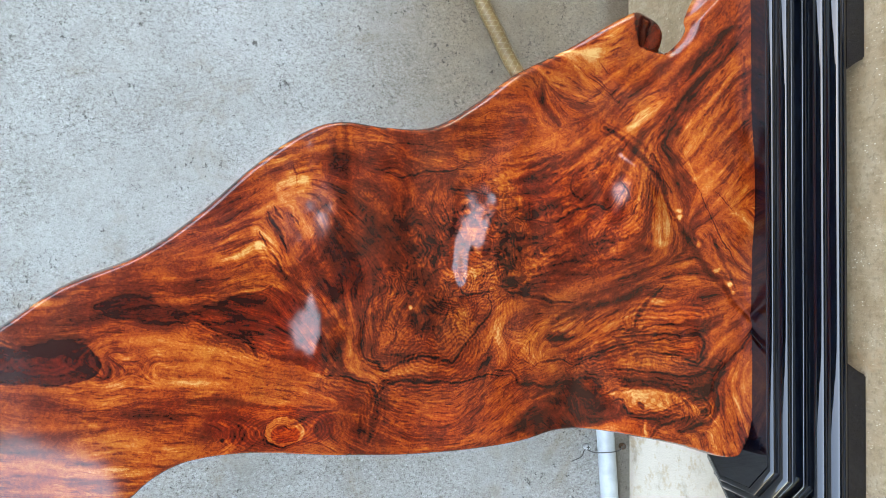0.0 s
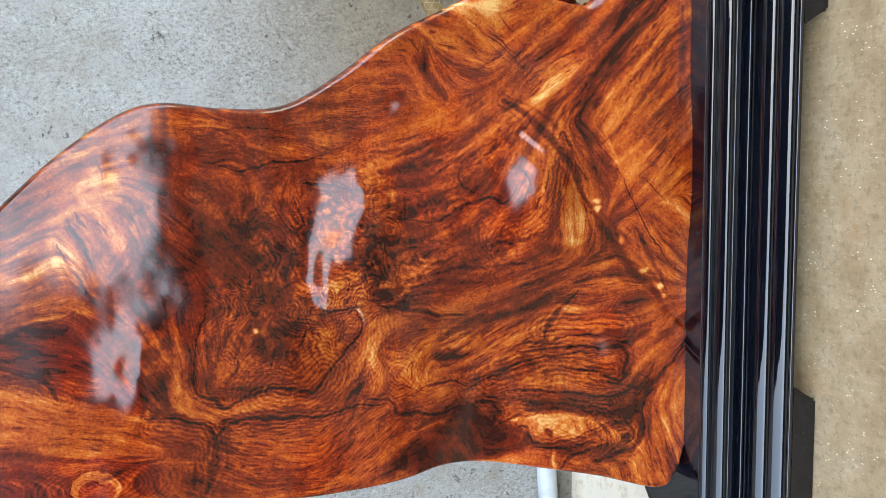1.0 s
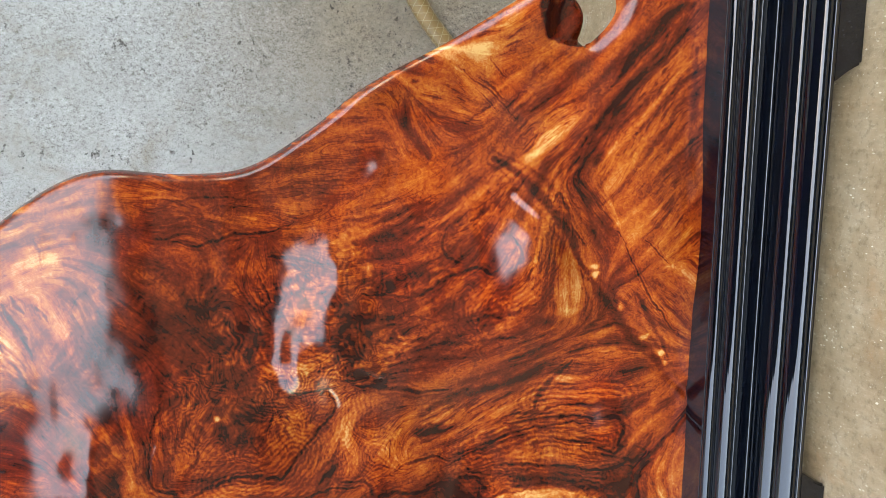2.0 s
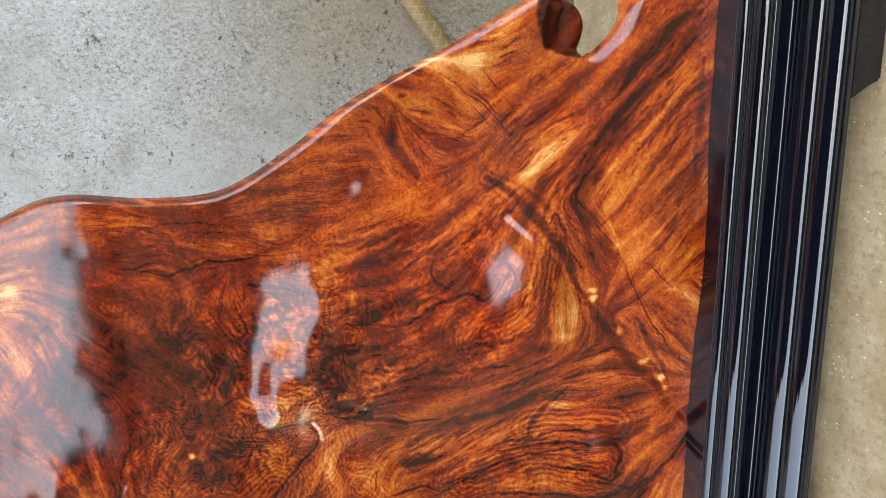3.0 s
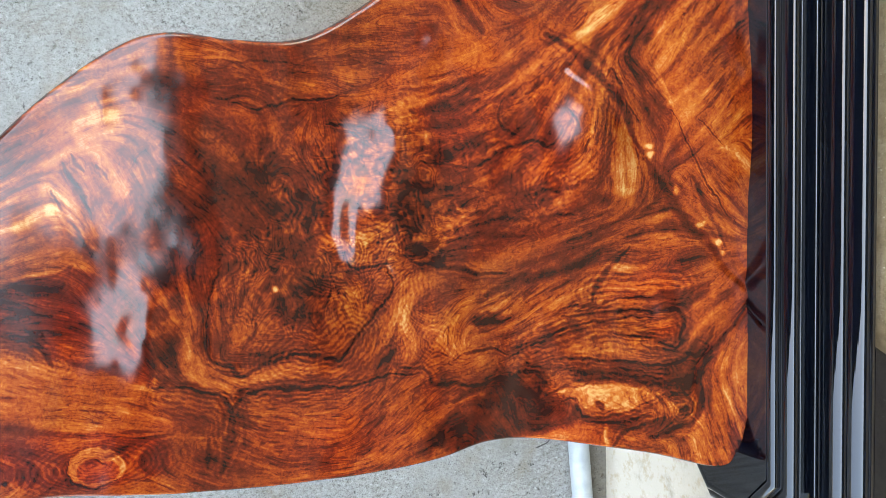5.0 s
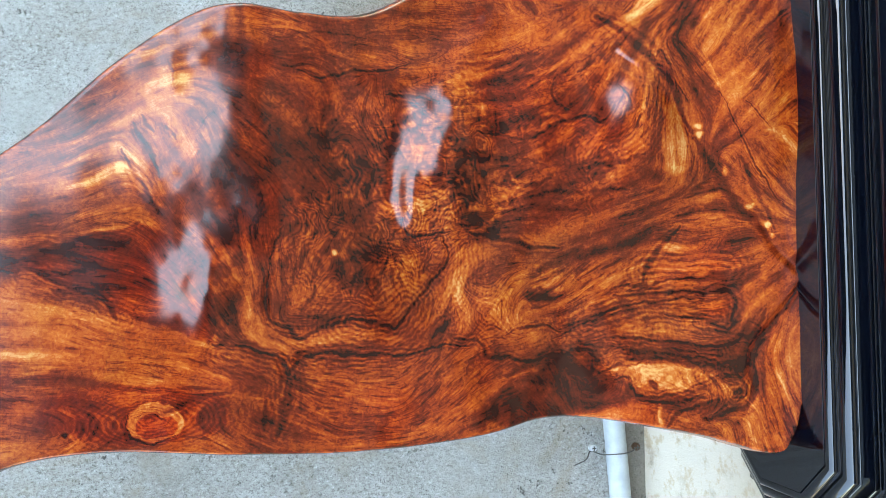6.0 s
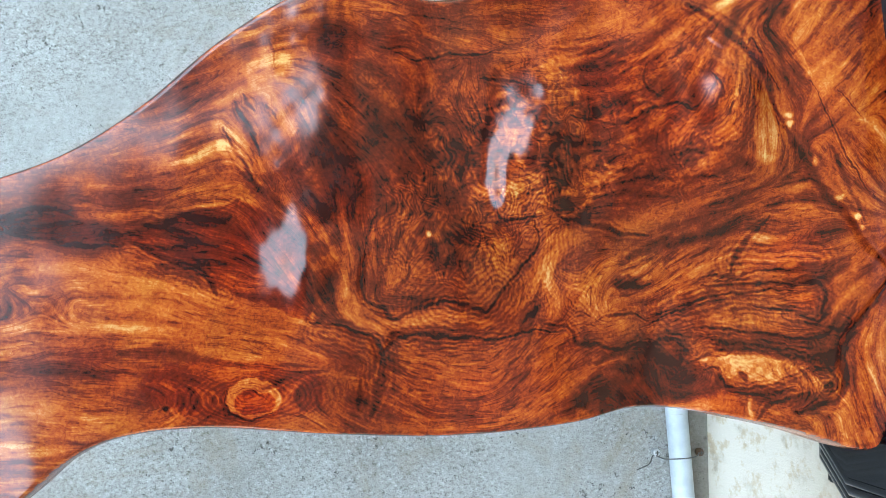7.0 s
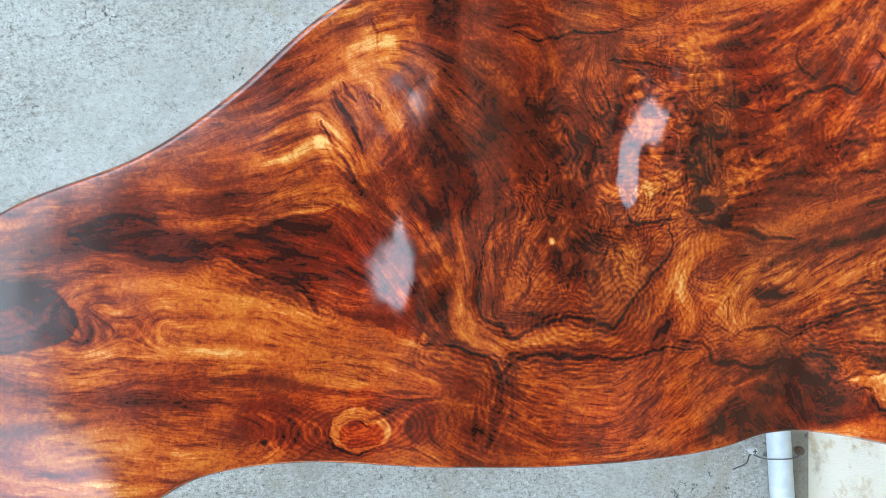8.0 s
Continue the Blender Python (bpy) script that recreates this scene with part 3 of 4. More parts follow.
    ink([(-48, 546), (-47, 538), (-42, 524), (-34, 500), (-29, 479)], 3, 0.6), ink([(-50, 538), (-59, 520), (-70, 496), (-80, 491)], 3, 0.6)
    ink([(-54, 516), (-52, 503), (-53, 492)], 3, 0.6), ink([(-39, 506), (-41, 497), (-38, 485)], 4, 0.6), ink([(-64, 519), (-66, 505), (-63, 487)], 3, 0.5)
    spot(red, 0.6, -55, 485, 15, 39), spot(pale, 0.5, -68, 536, 7.84, 42), spot(pale, 0.5, -37, 548, 3.5, 23.4), spot(pale, 0.8, -30, 485, 2.77, 18.5)
    spot(pale, 0.25, -89, 529, 8.27, 35.8), spot(red, 0.4, -112, 552, 10.6, 21.3), spot(pale, 0.25, -11, 543, 12, 41.9)
    ripple([(-56, 537), (-69, 510), (-80, 487)], 12, 2.6, 0.35)
    # yellow patch and its dark scratches
    patch(pale, 0.7, [(28, 489), (36, 473), (34, 457), (20, 450), (4, 450), (-10, 457), (-13, 470), (-12, 482), (1, 492), (18, 495)], 2.0), patch(pale, 0.5, [(58, 470), (54, 454), (40, 449), (34, 457), (36, 473), (48, 475)], 2.0), spot(pale, 0.5, 47, 460, 10.8, 15.8), spot(pale, 0.35, 1, 501, 15.4, 24.6)
    for pts, w, s in (([(27, 483), (14, 475), (-2, 469)], 2, 0.90), ([(31, 477), (22, 472)], 2, 1.05), ([(26, 466), (17, 460)], 1.3, 1.05), ([(12, 489), (-5, 479), (-17, 472)], 2.2, 0.98),
                      ([(12, 450), (1, 453), (-9, 459)], 2.5, 0.6), ([(35, 439), (28, 445), (23, 447)], 0.8, 1.1), ([(-17, 473), (-26, 464), (-35, 454)], 4, 0.5), ([(63, 465), (47, 462)], 1.2, 0.5)):
        ink(pts, w, s)
    # grainy dark belt and the dim heart
    ink([(98, 424), (60, 426), (25, 428), (5, 436), (-14, 447)], 7, 0.4), spot(dark, 0.12, 20, 405, 40, 20), spot(red, 0.35, 30, 410, 50, 25), spot(dark, 0.2, 28, 268, 30, 26), spot(red, 0.3, -20, 425, 22, 22)
    ink([(-3, 436), (-16, 427), (-35, 433), (-61, 430), (-86, 433), (-95, 438)], 9, 0.55)
    grit = blob(px, pz, -45, 433, 46.2, 12.3) + 0.7 * blob(px, pz, -63, 457, 18.1, 18.1)
    dark += grit * 0.75 * np.clip(clouds(px, pz, 0.0055, 75, 2), -0.2, 1)
    pale += grit * 0.8 * np.clip(-clouds(px, pz, 0.0055, 75, 2) - 0.2, 0, 1)
    for s, x, z, rx, rz in ((0.16, 19, 408, 35.6, 22.6), (0.45, 68, 400, 7.42, 8.77), (0.25, 11, 359, 11.6, 10.2), (0.45, 67, 433, 21.9, 4.06), (0.5, -2, 430, 7.38, 13.8), (0.12, 71, 359, 13.8, 69), (0.12, -9, 382, 19.7, 19.7)):
        spot(dark, s, x, z, rx, rz)
    ink([(58, 394), (56, 380), (60, 359), (62, 339), (69, 324)], 1.4, 0.9), ink([(76, 407), (83, 380), (82, 352)], 1.2, 0.4), ink([(22, 388), (17, 374), (9, 364), (-1, 361)], 3, 0.4)
    rings(36, 363, 15.8, 12.4, 2.6, 0.25), rings(42, 380, 10.3, 6.85, 2.4, 0.25), spot(pale, 0.7, 55, 413, 1.29, 7.08)
    spot(pale, 0.45, 76, 335, 5.71, 21.4), spot(pale, 0.35, 62, 380, 3.43, 17.2)
    for pts, w, s in (([(47, 341), (46, 326), (43, 309)], 1.3, 0.9), ([(32, 338), (20, 338), (10, 341)], 2.4, 1.0), ([(39, 321), (22, 321)], 1.1, 0.7), ([(33, 360), (21, 352), (10, 343)], 1.4, 0.7),
                      ([(37, 353), (25, 346), (12, 341)], 1.1, 0.6), ([(39, 348), (28, 343), (18, 340)], 1.0, 0.6), ([(2, 350), (-8, 353), (-16, 354)], 1.6, 0.8), ([(-20, 357), (-16, 346)], 1.6, 0.6), ([(41, 332), (42, 322)], 1.2, 0.8)):
        ink(pts, w, s)
    # the last, wide spot puts the facet's reflection into the colour
    spot(pale, 1.4, 37, 328, 1.64, 4.27, 8, 2), spot(pale, 1.4, 29, 328, 1.94, 5.82, 8, 2), spot(pale, 0.5, 28, 346, 12.3, 10.3, -55), spot(pale, 0.45, -8, 323, 19.8, 11.9)
    ripple([(-11, 336), (-13, 307)], 20, 3.2, 0.5), ripple([(-11, 304), (-28, 301)], 6, 2.2, 0.5)
    # loops and veins
    ink(FORK, 2.1, 1.0), ink(LOOP, 1.9, 1.0), ink([(-63, 411), (-73, 413), (-82, 413)], 4.2, 0.8), ink([(-31, 402), (-42, 409), (-58, 411)], 1.0, 0.9), ink([(-28, 334), (-34, 332), (-36, 326), (-35, 309), (-34, 304)], 1.4, 1.0)
    gild([(-42, 419), (-67, 421), (-89, 416)], 6, 0.6), gild([(-90, 427), (-96, 408), (-97, 389), (-96, 362), (-98, 334)], 4.5, 0.55), gild([(-82, 408), (-90, 395)], 2, 0.4)
    ripple([(-87, 365), (-89, 346), (-78, 329)], 26, 3.0, 0.55), ripple([(-92, 382), (-88, 362)], 14, 2.8, 0.3), ripple([(-106, 395), (-108, 327)], 9, 2.6, 0.45), ripple([(-101, 436), (-112, 407), (-128, 404)], 12, 2.8, 0.45)
    ink([(-115, 402), (-125, 401), (-137, 404), (-150, 408)], 4.5, 0.55), ink([(-127, 413), (-144, 415)], 2.8, 0.6), spot(dark, 0.4, -117, 394, 9.69, 5.17), spot(dark, 0.9, -103, 396, 1.29, 1.61)
    for pts in ([(-35, 387), (-58, 395)], [(-41, 378), (-67, 390)], [(-58, 382), (-80, 395)], [(-48, 395), (-67, 400)], [(-55, 361), (-74, 365)]):
        ink(pts, 1.6, 0.45)
    spot(dark, 0.5, -56, 363, 11.9, 11.9), spot(dark, 0.8, -58, 370, 7.89, 3.94), spot(dark, 0.6, -45, 354, 4, 12.7), spot(pale, 2.0, -46, 374, 1.31, 2.62, -20, 2), spot(pale, 1.0, -35, 391, 3.54, 1.61, -20, 2), spot(pale, 0.5, -49, 303, 3.45, 1.73, 2)
    # black cluster, long dark band, pit
    mottle(CLUSTER, 8, 0.8), ink(CLUSTER, 2.0, 0.6), mottle([(-8, 301), (-21, 296)], 9, 0.5, 0.004), ink([(-34, 293), (-38, 279), (-40, 262), (-44, 249), (-45, 231)], 2.6, 0.9), gild([(-26, 286), (-31, 278), (-35, 274)], 3, 0.35)
    spot(dark, 0.9, -74, 243, 4.35, 7.97, 0, 2), ink([(-72, 249), (-77, 238), (-75, 225)], 3.6, 0.8), spot(pale, 1.0, -70, 228, 2.57, 3.3)
    ink([(-58, 242), (-51, 227), (-48, 208), (-41, 185), (-34, 168), (-24, 139)], 6.5, 0.62), spot(pale, 0.35, -62, 217, 6.63, 18.4), rings(-85, 277, 18.2, 18.2, 2.6, 0.35)
    ripple([(-44, 293), (-69, 295), (-82, 303)], 14, 2.6, 0.4), gild([(-41, 299), (-62, 295), (-79, 307)], 8, 0.45)
    # shoulder: red arcs
    for pts, w, s in (([(34, 292), (29, 274), (35, 256), (34, 233)], 4.5, 0.5), ([(54, 292), (57, 268), (61, 249)], 6.5, 0.5), ([(68, 296), (70, 270), (77, 244)], 4, 0.45), ([(25, 289), (22, 260), (30, 237), (38, 217), (34, 207), (47, 195)], 1.7, 0.85),
                      ([(5, 219), (7, 202), (12, 182)], 3.2, 0.6), ([(55, 195), (48, 190), (39, 192), (34, 198)], 1.3, 0.85), ([(47, 181), (35, 184), (29, 189)], 1.3, 0.85), ([(47, 174), (34, 176)], 1.1, 0.7),
                      ([(-4, 271), (-7, 252), (-3, 241)], 2.5, 0.6), ([(-24, 277), (-20, 248), (-22, 217)], 3, 0.4), ([(-15, 256), (-10, 226), (-9, 188)], 3, 0.4), ([(66, 220), (78, 202), (90, 189)], 3, 0.5), ([(62, 234), (47, 238), (40, 227)], 1.5, 0.5)):
        ink(pts, w, s)
    gild([(25, 260), (31, 241), (40, 223)], 2.2, 0.7), gild([(57, 253), (73, 229), (86, 205)], 4, 0.4), gild([(36, 194), (47, 191)], 2.5, 0.6), gild([(34, 187), (44, 183)], 2, 0.6), spot(pale, 0.7, -4, 262, 1.7, 6.82), spot(pale, 0.4, 17, 282, 6.92, 10.4)
    patch(pale, 0.75, [(43, 168), (45, 157), (31, 149), (7, 140), (2, 163), (5, 174), (22, 167)], 3.0), spot(red, 0.6, 29, 201, 19.2, 25.6), spot(red, 0.4, 42, 269, 18, 25.2), spot(dark, 0.12, 42, 262, 14.6, 25.5)
    ripple([(63, 167), (39, 175), (21, 188), (11, 212)], 22, 3.2, 0.4)
    # crack line with pale chips, golden foot
    ink([(103, 203), (97, 193), (89, 184), (74, 171), (57, 158), (40, 150), (27, 141)], 5, 0.75), ink([(24, 140), (4, 122), (-18, 104), (-39, 82)], 6, 0.5), ink([(75, 169), (82, 162), (60, 156), (49, 146)], 1.6, 0.8), ink([(89, 152), (66, 142), (52, 138)], 5, 0.4)
    ink([(55, 123), (29, 107), (5, 92), (-17, 72)], 1.0, 0.8), ink([(49, 104), (33, 86)], 0.8, 0.7), ink([(14, 105), (-2, 96), (-19, 84), (-35, 76)], 3, 0.5)
    for pts, w, s in (([(96, 156), (125, 128), (154, 104), (183, 76)], 8, 0.45), ([(72, 134), (95, 110), (124, 83)], 3, 0.35), ([(165, 111), (185, 93), (200, 73)], 6, 0.55), ([(148, 126), (167, 108)], 3, 0.7), ([(106, 148), (138, 124)], 4, 0.4), ([(118, 110), (148, 77)], 4, 0.4), ([(104, 70), (138, 68), (171, 67)], 5, 0.4)):
        ink(pts, w, s)
    gild([(128, 154), (112, 175), (110, 199)], 12, 0.4), gild([(66, 138), (88, 102), (109, 73)], 10, 0.5), gild([(58, 124), (76, 102)], 3, 0.5), gild([(82, 143), (95, 134), (105, 117)], 5, 0.5), gild([(105, 127), (138, 92)], 4, 0.4)
    for s, x, z, rx, rz in ((1.3, 32, 137, 2.19, 2.92), (1.5, 27, 135, 2.24, 2.99), (1.5, 4, 114, 3.85, 2.69), (1.5, -19, 95, 1.97, 4.73), (1.4, -32, 82, 3.14, 3.14), (1.3, -40, 77, 2.36, 1.97), (1.6, -68, 161, 1.13, 3.39), (1.0, -87, 433, 2.47, 4.01)):
        spot(pale, s, x, z, rx, rz, 20, 2)
    spot(pale, 0.5, -49, 84, 22.8, 7.6), spot(pale, 0.5, -64, 87, 6.05, 3.41, -30, 2)
    # arm: orange with fine cross scratches; knob's end brown, its shade painted on too
    patch(dark, 0.8, [(208, 172), (190, 173), (179, 169), (173, 158), (172, 143), (180, 136), (196, 136), (207, 148)], 1.2), patch(red, 0.5, [(208, 172), (190, 173), (179, 169), (173, 158), (172, 143), (180, 136), (196, 136), (207, 148)], 1.2)
    spot(pale, 0.55, 179, 201, 21.7, 34.1), spot(pale, 0.45, 138, 225, 14.1, 31.4), ink([(140, 257), (120, 254), (104, 244)], 6, 0.4), spot(dark, 0.35, 187, 163, 10.4, 6.13), spot(dark, 0.6, 149, 251, 1.23, 2.46), spot(dark, 0.3, 99, 280, 12.4, 18.7)
    for pts in ([(160, 222), (144, 200), (127, 186)], [(154, 207), (136, 188)], [(146, 210), (133, 198)], [(163, 201), (151, 190)], [(125, 220), (136, 201)], [(131, 195), (144, 178)]):
        ink(pts, 1.0, 0.5)
    # foot: stripes, sausage, eyes and the pale corner
    for pts, w, s in (([(-33, 147), (-50, 161), (-59, 166), (-67, 167)], 3.6, 0.9), ([(-71, 189), (-69, 167), (-66, 133)], 1.7, 0.8), ([(-77, 188), (-76, 159), (-75, 126)], 2.6, 0.8), ([(-76, 128), (-75, 112), (-82, 108), (-94, 110)], 3.2, 0.9), ([(-90, 152), (-93, 131), (-100, 114), (-94, 105)], 2.2, 0.7),
                      ([(-103, 233), (-92, 205), (-85, 189), (-81, 159), (-79, 126)], 1.6, 0.8), ([(-107, 214), (-103, 191), (-107, 161), (-112, 123), (-109, 101)], 1.6, 0.8), ([(-107, 214), (-109, 205), (-109, 183)], 1.2, 0.7), ([(-96, 224), (-90, 201), (-86, 172)], 1.4, 0.6),
                      ([(-112, 182), (-115, 163), (-120, 140), (-124, 117), (-119, 101)], 5.2, 0.45), ([(-130, 196), (-128, 188), (-135, 184), (-141, 175), (-140, 155), (-134, 134), (-130, 123)], 1.7, 0.9), ([(-162, 161), (-153, 155), (-149, 143), (-145, 125)], 2.6, 0.8), ([(-144, 179), (-145, 155), (-141, 135)], 1.6, 0.8),
                      ([(-132, 120), (-131, 109), (-142, 103), (-148, 110)], 2.0, 0.8), ([(-125, 230), (-138, 226), (-149, 224)], 2.2, 0.6), ([(-120, 226), (-114, 224), (-110, 215), (-115, 206), (-124, 209), (-126, 219), (-121, 226)], 2.2, 0.85), ([(-98, 301), (-100, 288), (-105, 281), (-111, 279), (-113, 267), (-116, 247), (-113, 228)], 2.6, 0.85)):
        ink(pts, w, s)
    for pts, w, s in (([(-101, 268), (-96, 258), (-94, 241), (-99, 228)], 1.6, 0.8), ([(-98, 315), (-93, 308), (-89, 303)], 3.0, 0.9), ([(-124, 202), (-121, 194), (-122, 184)], 2.0, 0.7), ([(-109, 107), (-100, 95), (-88, 86)], 3.0, 0.5), ([(-109, 234), (-119, 251), (-125, 268)], 5, 0.5),
                      ([(-94, 98), (-100, 91), (-105, 95)], 1.2, 0.6), ([(-101, 122), (-105, 103), (-101, 95)], 2, 0.5)):
        ink(pts, w, s)
    ink(ARC, 3.8, 0.9), spot(dark, 0.35, -123, 109, 18.4, 10.3), spot(dark, 0.4, -151, 125, 5.82, 12.4, 15), spot(dark, 1.3, -133, 170, 2.13, 3.2, -30, 2), spot(dark, 1.2, -142, 109, 2.94, 3.67, 0, 2), spot(dark, 0.9, -162, 110, 2.2, 2.93)
    spot(dark, 0.6, -137, 197, 6.31, 12.6), spot(dark, 0.7, -144, 211, 3.11, 11.8), mottle([(-147, 274), (-141, 259), (-137, 241)], 14, 0.6, 0.008), mottle([(-127, 235), (-148, 235)], 11, 0.55, 0.007), spot(dark, 0.6, -120, 220, 9.21, 14.2)
    patch(pale, 0.75, [(-124, 199), (-121, 183), (-122, 156), (-128, 133), (-132, 126), (-138, 143), (-143, 163), (-139, 178), (-130, 188)]), patch(dark, 0.38, [(-111, 185), (-111, 162), (-115, 135), (-118, 108), (-124, 100), (-129, 109), (-124, 137), (-119, 163), (-117, 185)], 1.0), patch(pale, 0.3, [(-116, 94), (-100, 78), (-83, 59), (-125, 60), (-162, 64), (-180, 81), (-172, 101), (-157, 104), (-142, 95)]), patch(dark, 0.30, [(-138, 279), (-129, 268), (-123, 247), (-127, 228), (-141, 224), (-151, 231), (-152, 255), (-153, 274)], 1.5), patch(red, 0.3, [(-147, 211), (-143, 197), (-144, 179), (-152, 170), (-161, 172), (-159, 192), (-154, 210)]), patch(dark, 0.2, [(-149, 141), (-145, 123), (-147, 108), (-153, 110), (-159, 128), (-158, 138)]), spot(pale, 0.9, -118, 216, 4.27, 5.33, 0, 2), spot(pale, 0.55, -99, 167, 4.83, 33.4), spot(pale, 0.5, -102, 246, 4.99, 12.1), spot(pale, 0.6, -138, 118, 4.39, 7.31), spot(pale, 0.9, -153, 166, 7.82, 1.78, 0, 2), spot(pale, 0.4, -156, 148, 5.75, 9.34)
    spot(pale, 0.35, -139, 80, 33.6, 9.7), spot(pale, 0.35, -151, 195, 5.58, 16), spot(red, 0.35, -150, 194, 5.58, 16), spot(red, 0.8, -88, 120, 7.09, 12.8), spot(red, 0.7, -57, 137, 12.2, 25.2), spot(red, 0.7, -138, 197, 6.31, 14), spot(pale, 0.35, -56, 133, 3.59, 20.1)
    ripple([(-59, 168), (-61, 113)], 15, 4.4, 0.6), ripple([(-95, 209), (-87, 160), (-94, 117)], 16, 3.4, 0.5), ripple([(-110, 215), (-109, 173), (-117, 120)], 10, 3.0, 0.4), rings(-130, 168, 12.1, 32, 3.2, 0.4), rings(-142, 111, 11.7, 13.2, 2.4, 0.5)
    # lower flank: ringed knot and nail hole
    patch(red, 0.7, [(-128, 529), (-120, 523), (-115, 508), (-114, 482), (-117, 457), (-122, 441), (-132, 433), (-142, 438), (-146, 455), (-147, 476), (-144, 497), (-140, 515), (-134, 527)], 3.0), patch(calm, 0.9, [(-128, 529), (-120, 523), (-115, 508), (-114, 482), (-117, 457), (-122, 441), (-132, 433), (-142, 438), (-146, 455), (-147, 476), (-144, 497), (-140, 515), (-134, 527)], 3.0), patch(dark, 0.22, [(-128, 529), (-120, 523), (-115, 508), (-114, 482), (-117, 457), (-122, 441), (-132, 433), (-142, 438), (-146, 455), (-147, 476), (-144, 497), (-140, 515), (-134, 527)], 3.0), rings(-135, 473, 20.1, 45.5, 1.6, 0.5)
    patch(pale, 0.6, [(-135, 486), (-128, 484), (-125, 476), (-126, 467), (-131, 460), (-139, 458), (-144, 462), (-146, 471), (-144, 480), (-141, 485)], 0.6), patch(red, -0.7, [(-135, 486), (-128, 484), (-125, 476), (-126, 467), (-131, 460), (-139, 458), (-144, 462), (-146, 471), (-144, 480), (-141, 485)], 0.6), patch(dark, -0.35, [(-135, 486), (-128, 484), (-125, 476), (-126, 467), (-131, 460), (-139, 458), (-144, 462), (-146, 471), (-144, 480), (-141, 485)], 0.6), patch(pale, -0.8, [(-138, 481), (-134, 478), (-132, 471), (-135, 463), (-139, 461), (-143, 464), (-144, 471), (-143, 478)], 0.5), patch(red, 1.5, [(-138, 481), (-134, 478), (-132, 471), (-135, 463), (-139, 461), (-143, 464), (-144, 471), (-143, 478)], 0.5)
    ink([(-131, 486), (-140, 486), (-145, 481), (-147, 472), (-144, 463)], 1.2, 0.9), ink([(-133, 483), (-131, 476), (-134, 468), (-139, 464)], 1.0, 0.5)
    spot(dark, 1.4, -140, 516, 1.38, 1.66, 0, 3), spot(pale, 0.9, -141, 511, 2.78, 2.5, 0, 2), spot(dark, 0.7, -136, 385, 1.28, 1.28), spot(pale, 0.6, -127, 537, 5.93, 4.32)
    spot(red, 0.45, -113, 436, 11, 18.4), spot(pale, 0.3, -97, 466, 7.07, 26.5), spot(pale, 0.25, -124, 292, 8.81, 20.3)

    # broad tones of the zones
    for onto, st, x, z, rx, rz in ((dark, 0.16, 14, 395, 59.5, 49.6), (dark, 0.06, 35, 263, 39.4, 46.6), (dark, 0.28, -27, 204, 16, 46.1), (pale, 0.35, 81, 221, 26.7, 61), (dark, 0.08, 78, 352, 17.4, 80), (dark, 0.22, -138, 215, 13.9, 41.7),
                                   (pale, 0.25, -83, 529, 24.9, 60.9), (pale, 0.2, -109, 327, 16.8, 67), (pale, 0.25, 59, 96, 45.9, 26.8), (red, 0.35, 36, 237, 43.7, 61.9), (red, 0.3, -3, 388, 46, 46),
                                   (dark, 0.16, -8, 422, 40.9, 46.4), (pale, 0.15, -69, 269, 21.2, 31.9), (red, 0.3, -135, 345, 19.8, 99)):
        spot(onto, st, x, z, rx, rz)
    for st, x, z, rx, rz in ((0.9, -83, 532, 24.8, 55.2), (0.7, 11, 470, 18.8, 18.8), (0.9, 20, 159, 21, 10.5), (0.6, -139, 80, 33.6, 11.2), (0.5, -2, 519, 18.3, 45.6), (0.7, -130, 169, 8.53, 24.9), (0.9, 154, 200, 42.2, 55.2), (0.5, 65, 110, 20.6, 24), (0.5, -131, 362, 16.4, 52.6)):
        spot(calm, st, x, z, rx, rz)
    # streaks that follow the grain, at three widths, and the thin dark lines along them
    gdx, gdz = np.zeros(where.shape), np.zeros(where.shape)
    gdx[where], gdz[where] = flow(px, pz)
    rng = np.random.RandomState(7)
    noise_mid = clouds(gx, gz, 0.0018, 130, 1)
    fine = drawn_out(rng.standard_normal(where.shape), gdx, gdz, where, 8)
    mid = drawn_out(noise_mid, gdx, gdz, where, 22)
    broad = drawn_out(clouds(gx, gz, 0.0065, 120, 2), gdx, gdz, where, 72)
    maze = clouds(wx, wz, 0.016, 141, 3) + 0.08 * broad
    burl = np.clip(blob(px, pz, -5, 350, 75, 70) + 0.6 * blob(px, pz, 20, 230, 50, 60) + 0.5 * blob(px, pz, -120, 170, 40, 70), 0, 1)
    veins = burl * (np.exp(-((maze - 0.12) / 0.030) ** 2) + np.exp(-((maze + 0.18) / 0.030) ** 2))
    dark += 0.62 * veins * (0.35 + 0.65 * smooth(-0.4, 0.4, clouds(px, pz, 0.02, 151, 2)))
    red += 0.25 * clouds(px, pz, 0.03, 81)
    mott = clouds(wx, wz, 0.011, 171, 4)
    dark += 0.28 * burl * smooth(0.02, 0.40, mott)
    pale += 0.55 * burl * smooth(-0.12, -0.45, mott)
    agate = clouds(wx + 0.003 * lattice(px, pz, 0.006, 201), wz + 0.003 * lattice(px, pz, 0.006, 202), 0.034, 191, 3)
    line += 0.75 * np.clip(1.3 * burl, 0, 1) * np.cos(math.tau * 8 * agate) * smooth(-0.3, 0.2, clouds(px, pz, 0.03, 195, 2))
    grain = (0.5 * fine + 0.62 * mid) * (0.35 + 0.65 * smooth(-0.5, 0.5, clouds(px, pz, 0.022, 161, 2)))
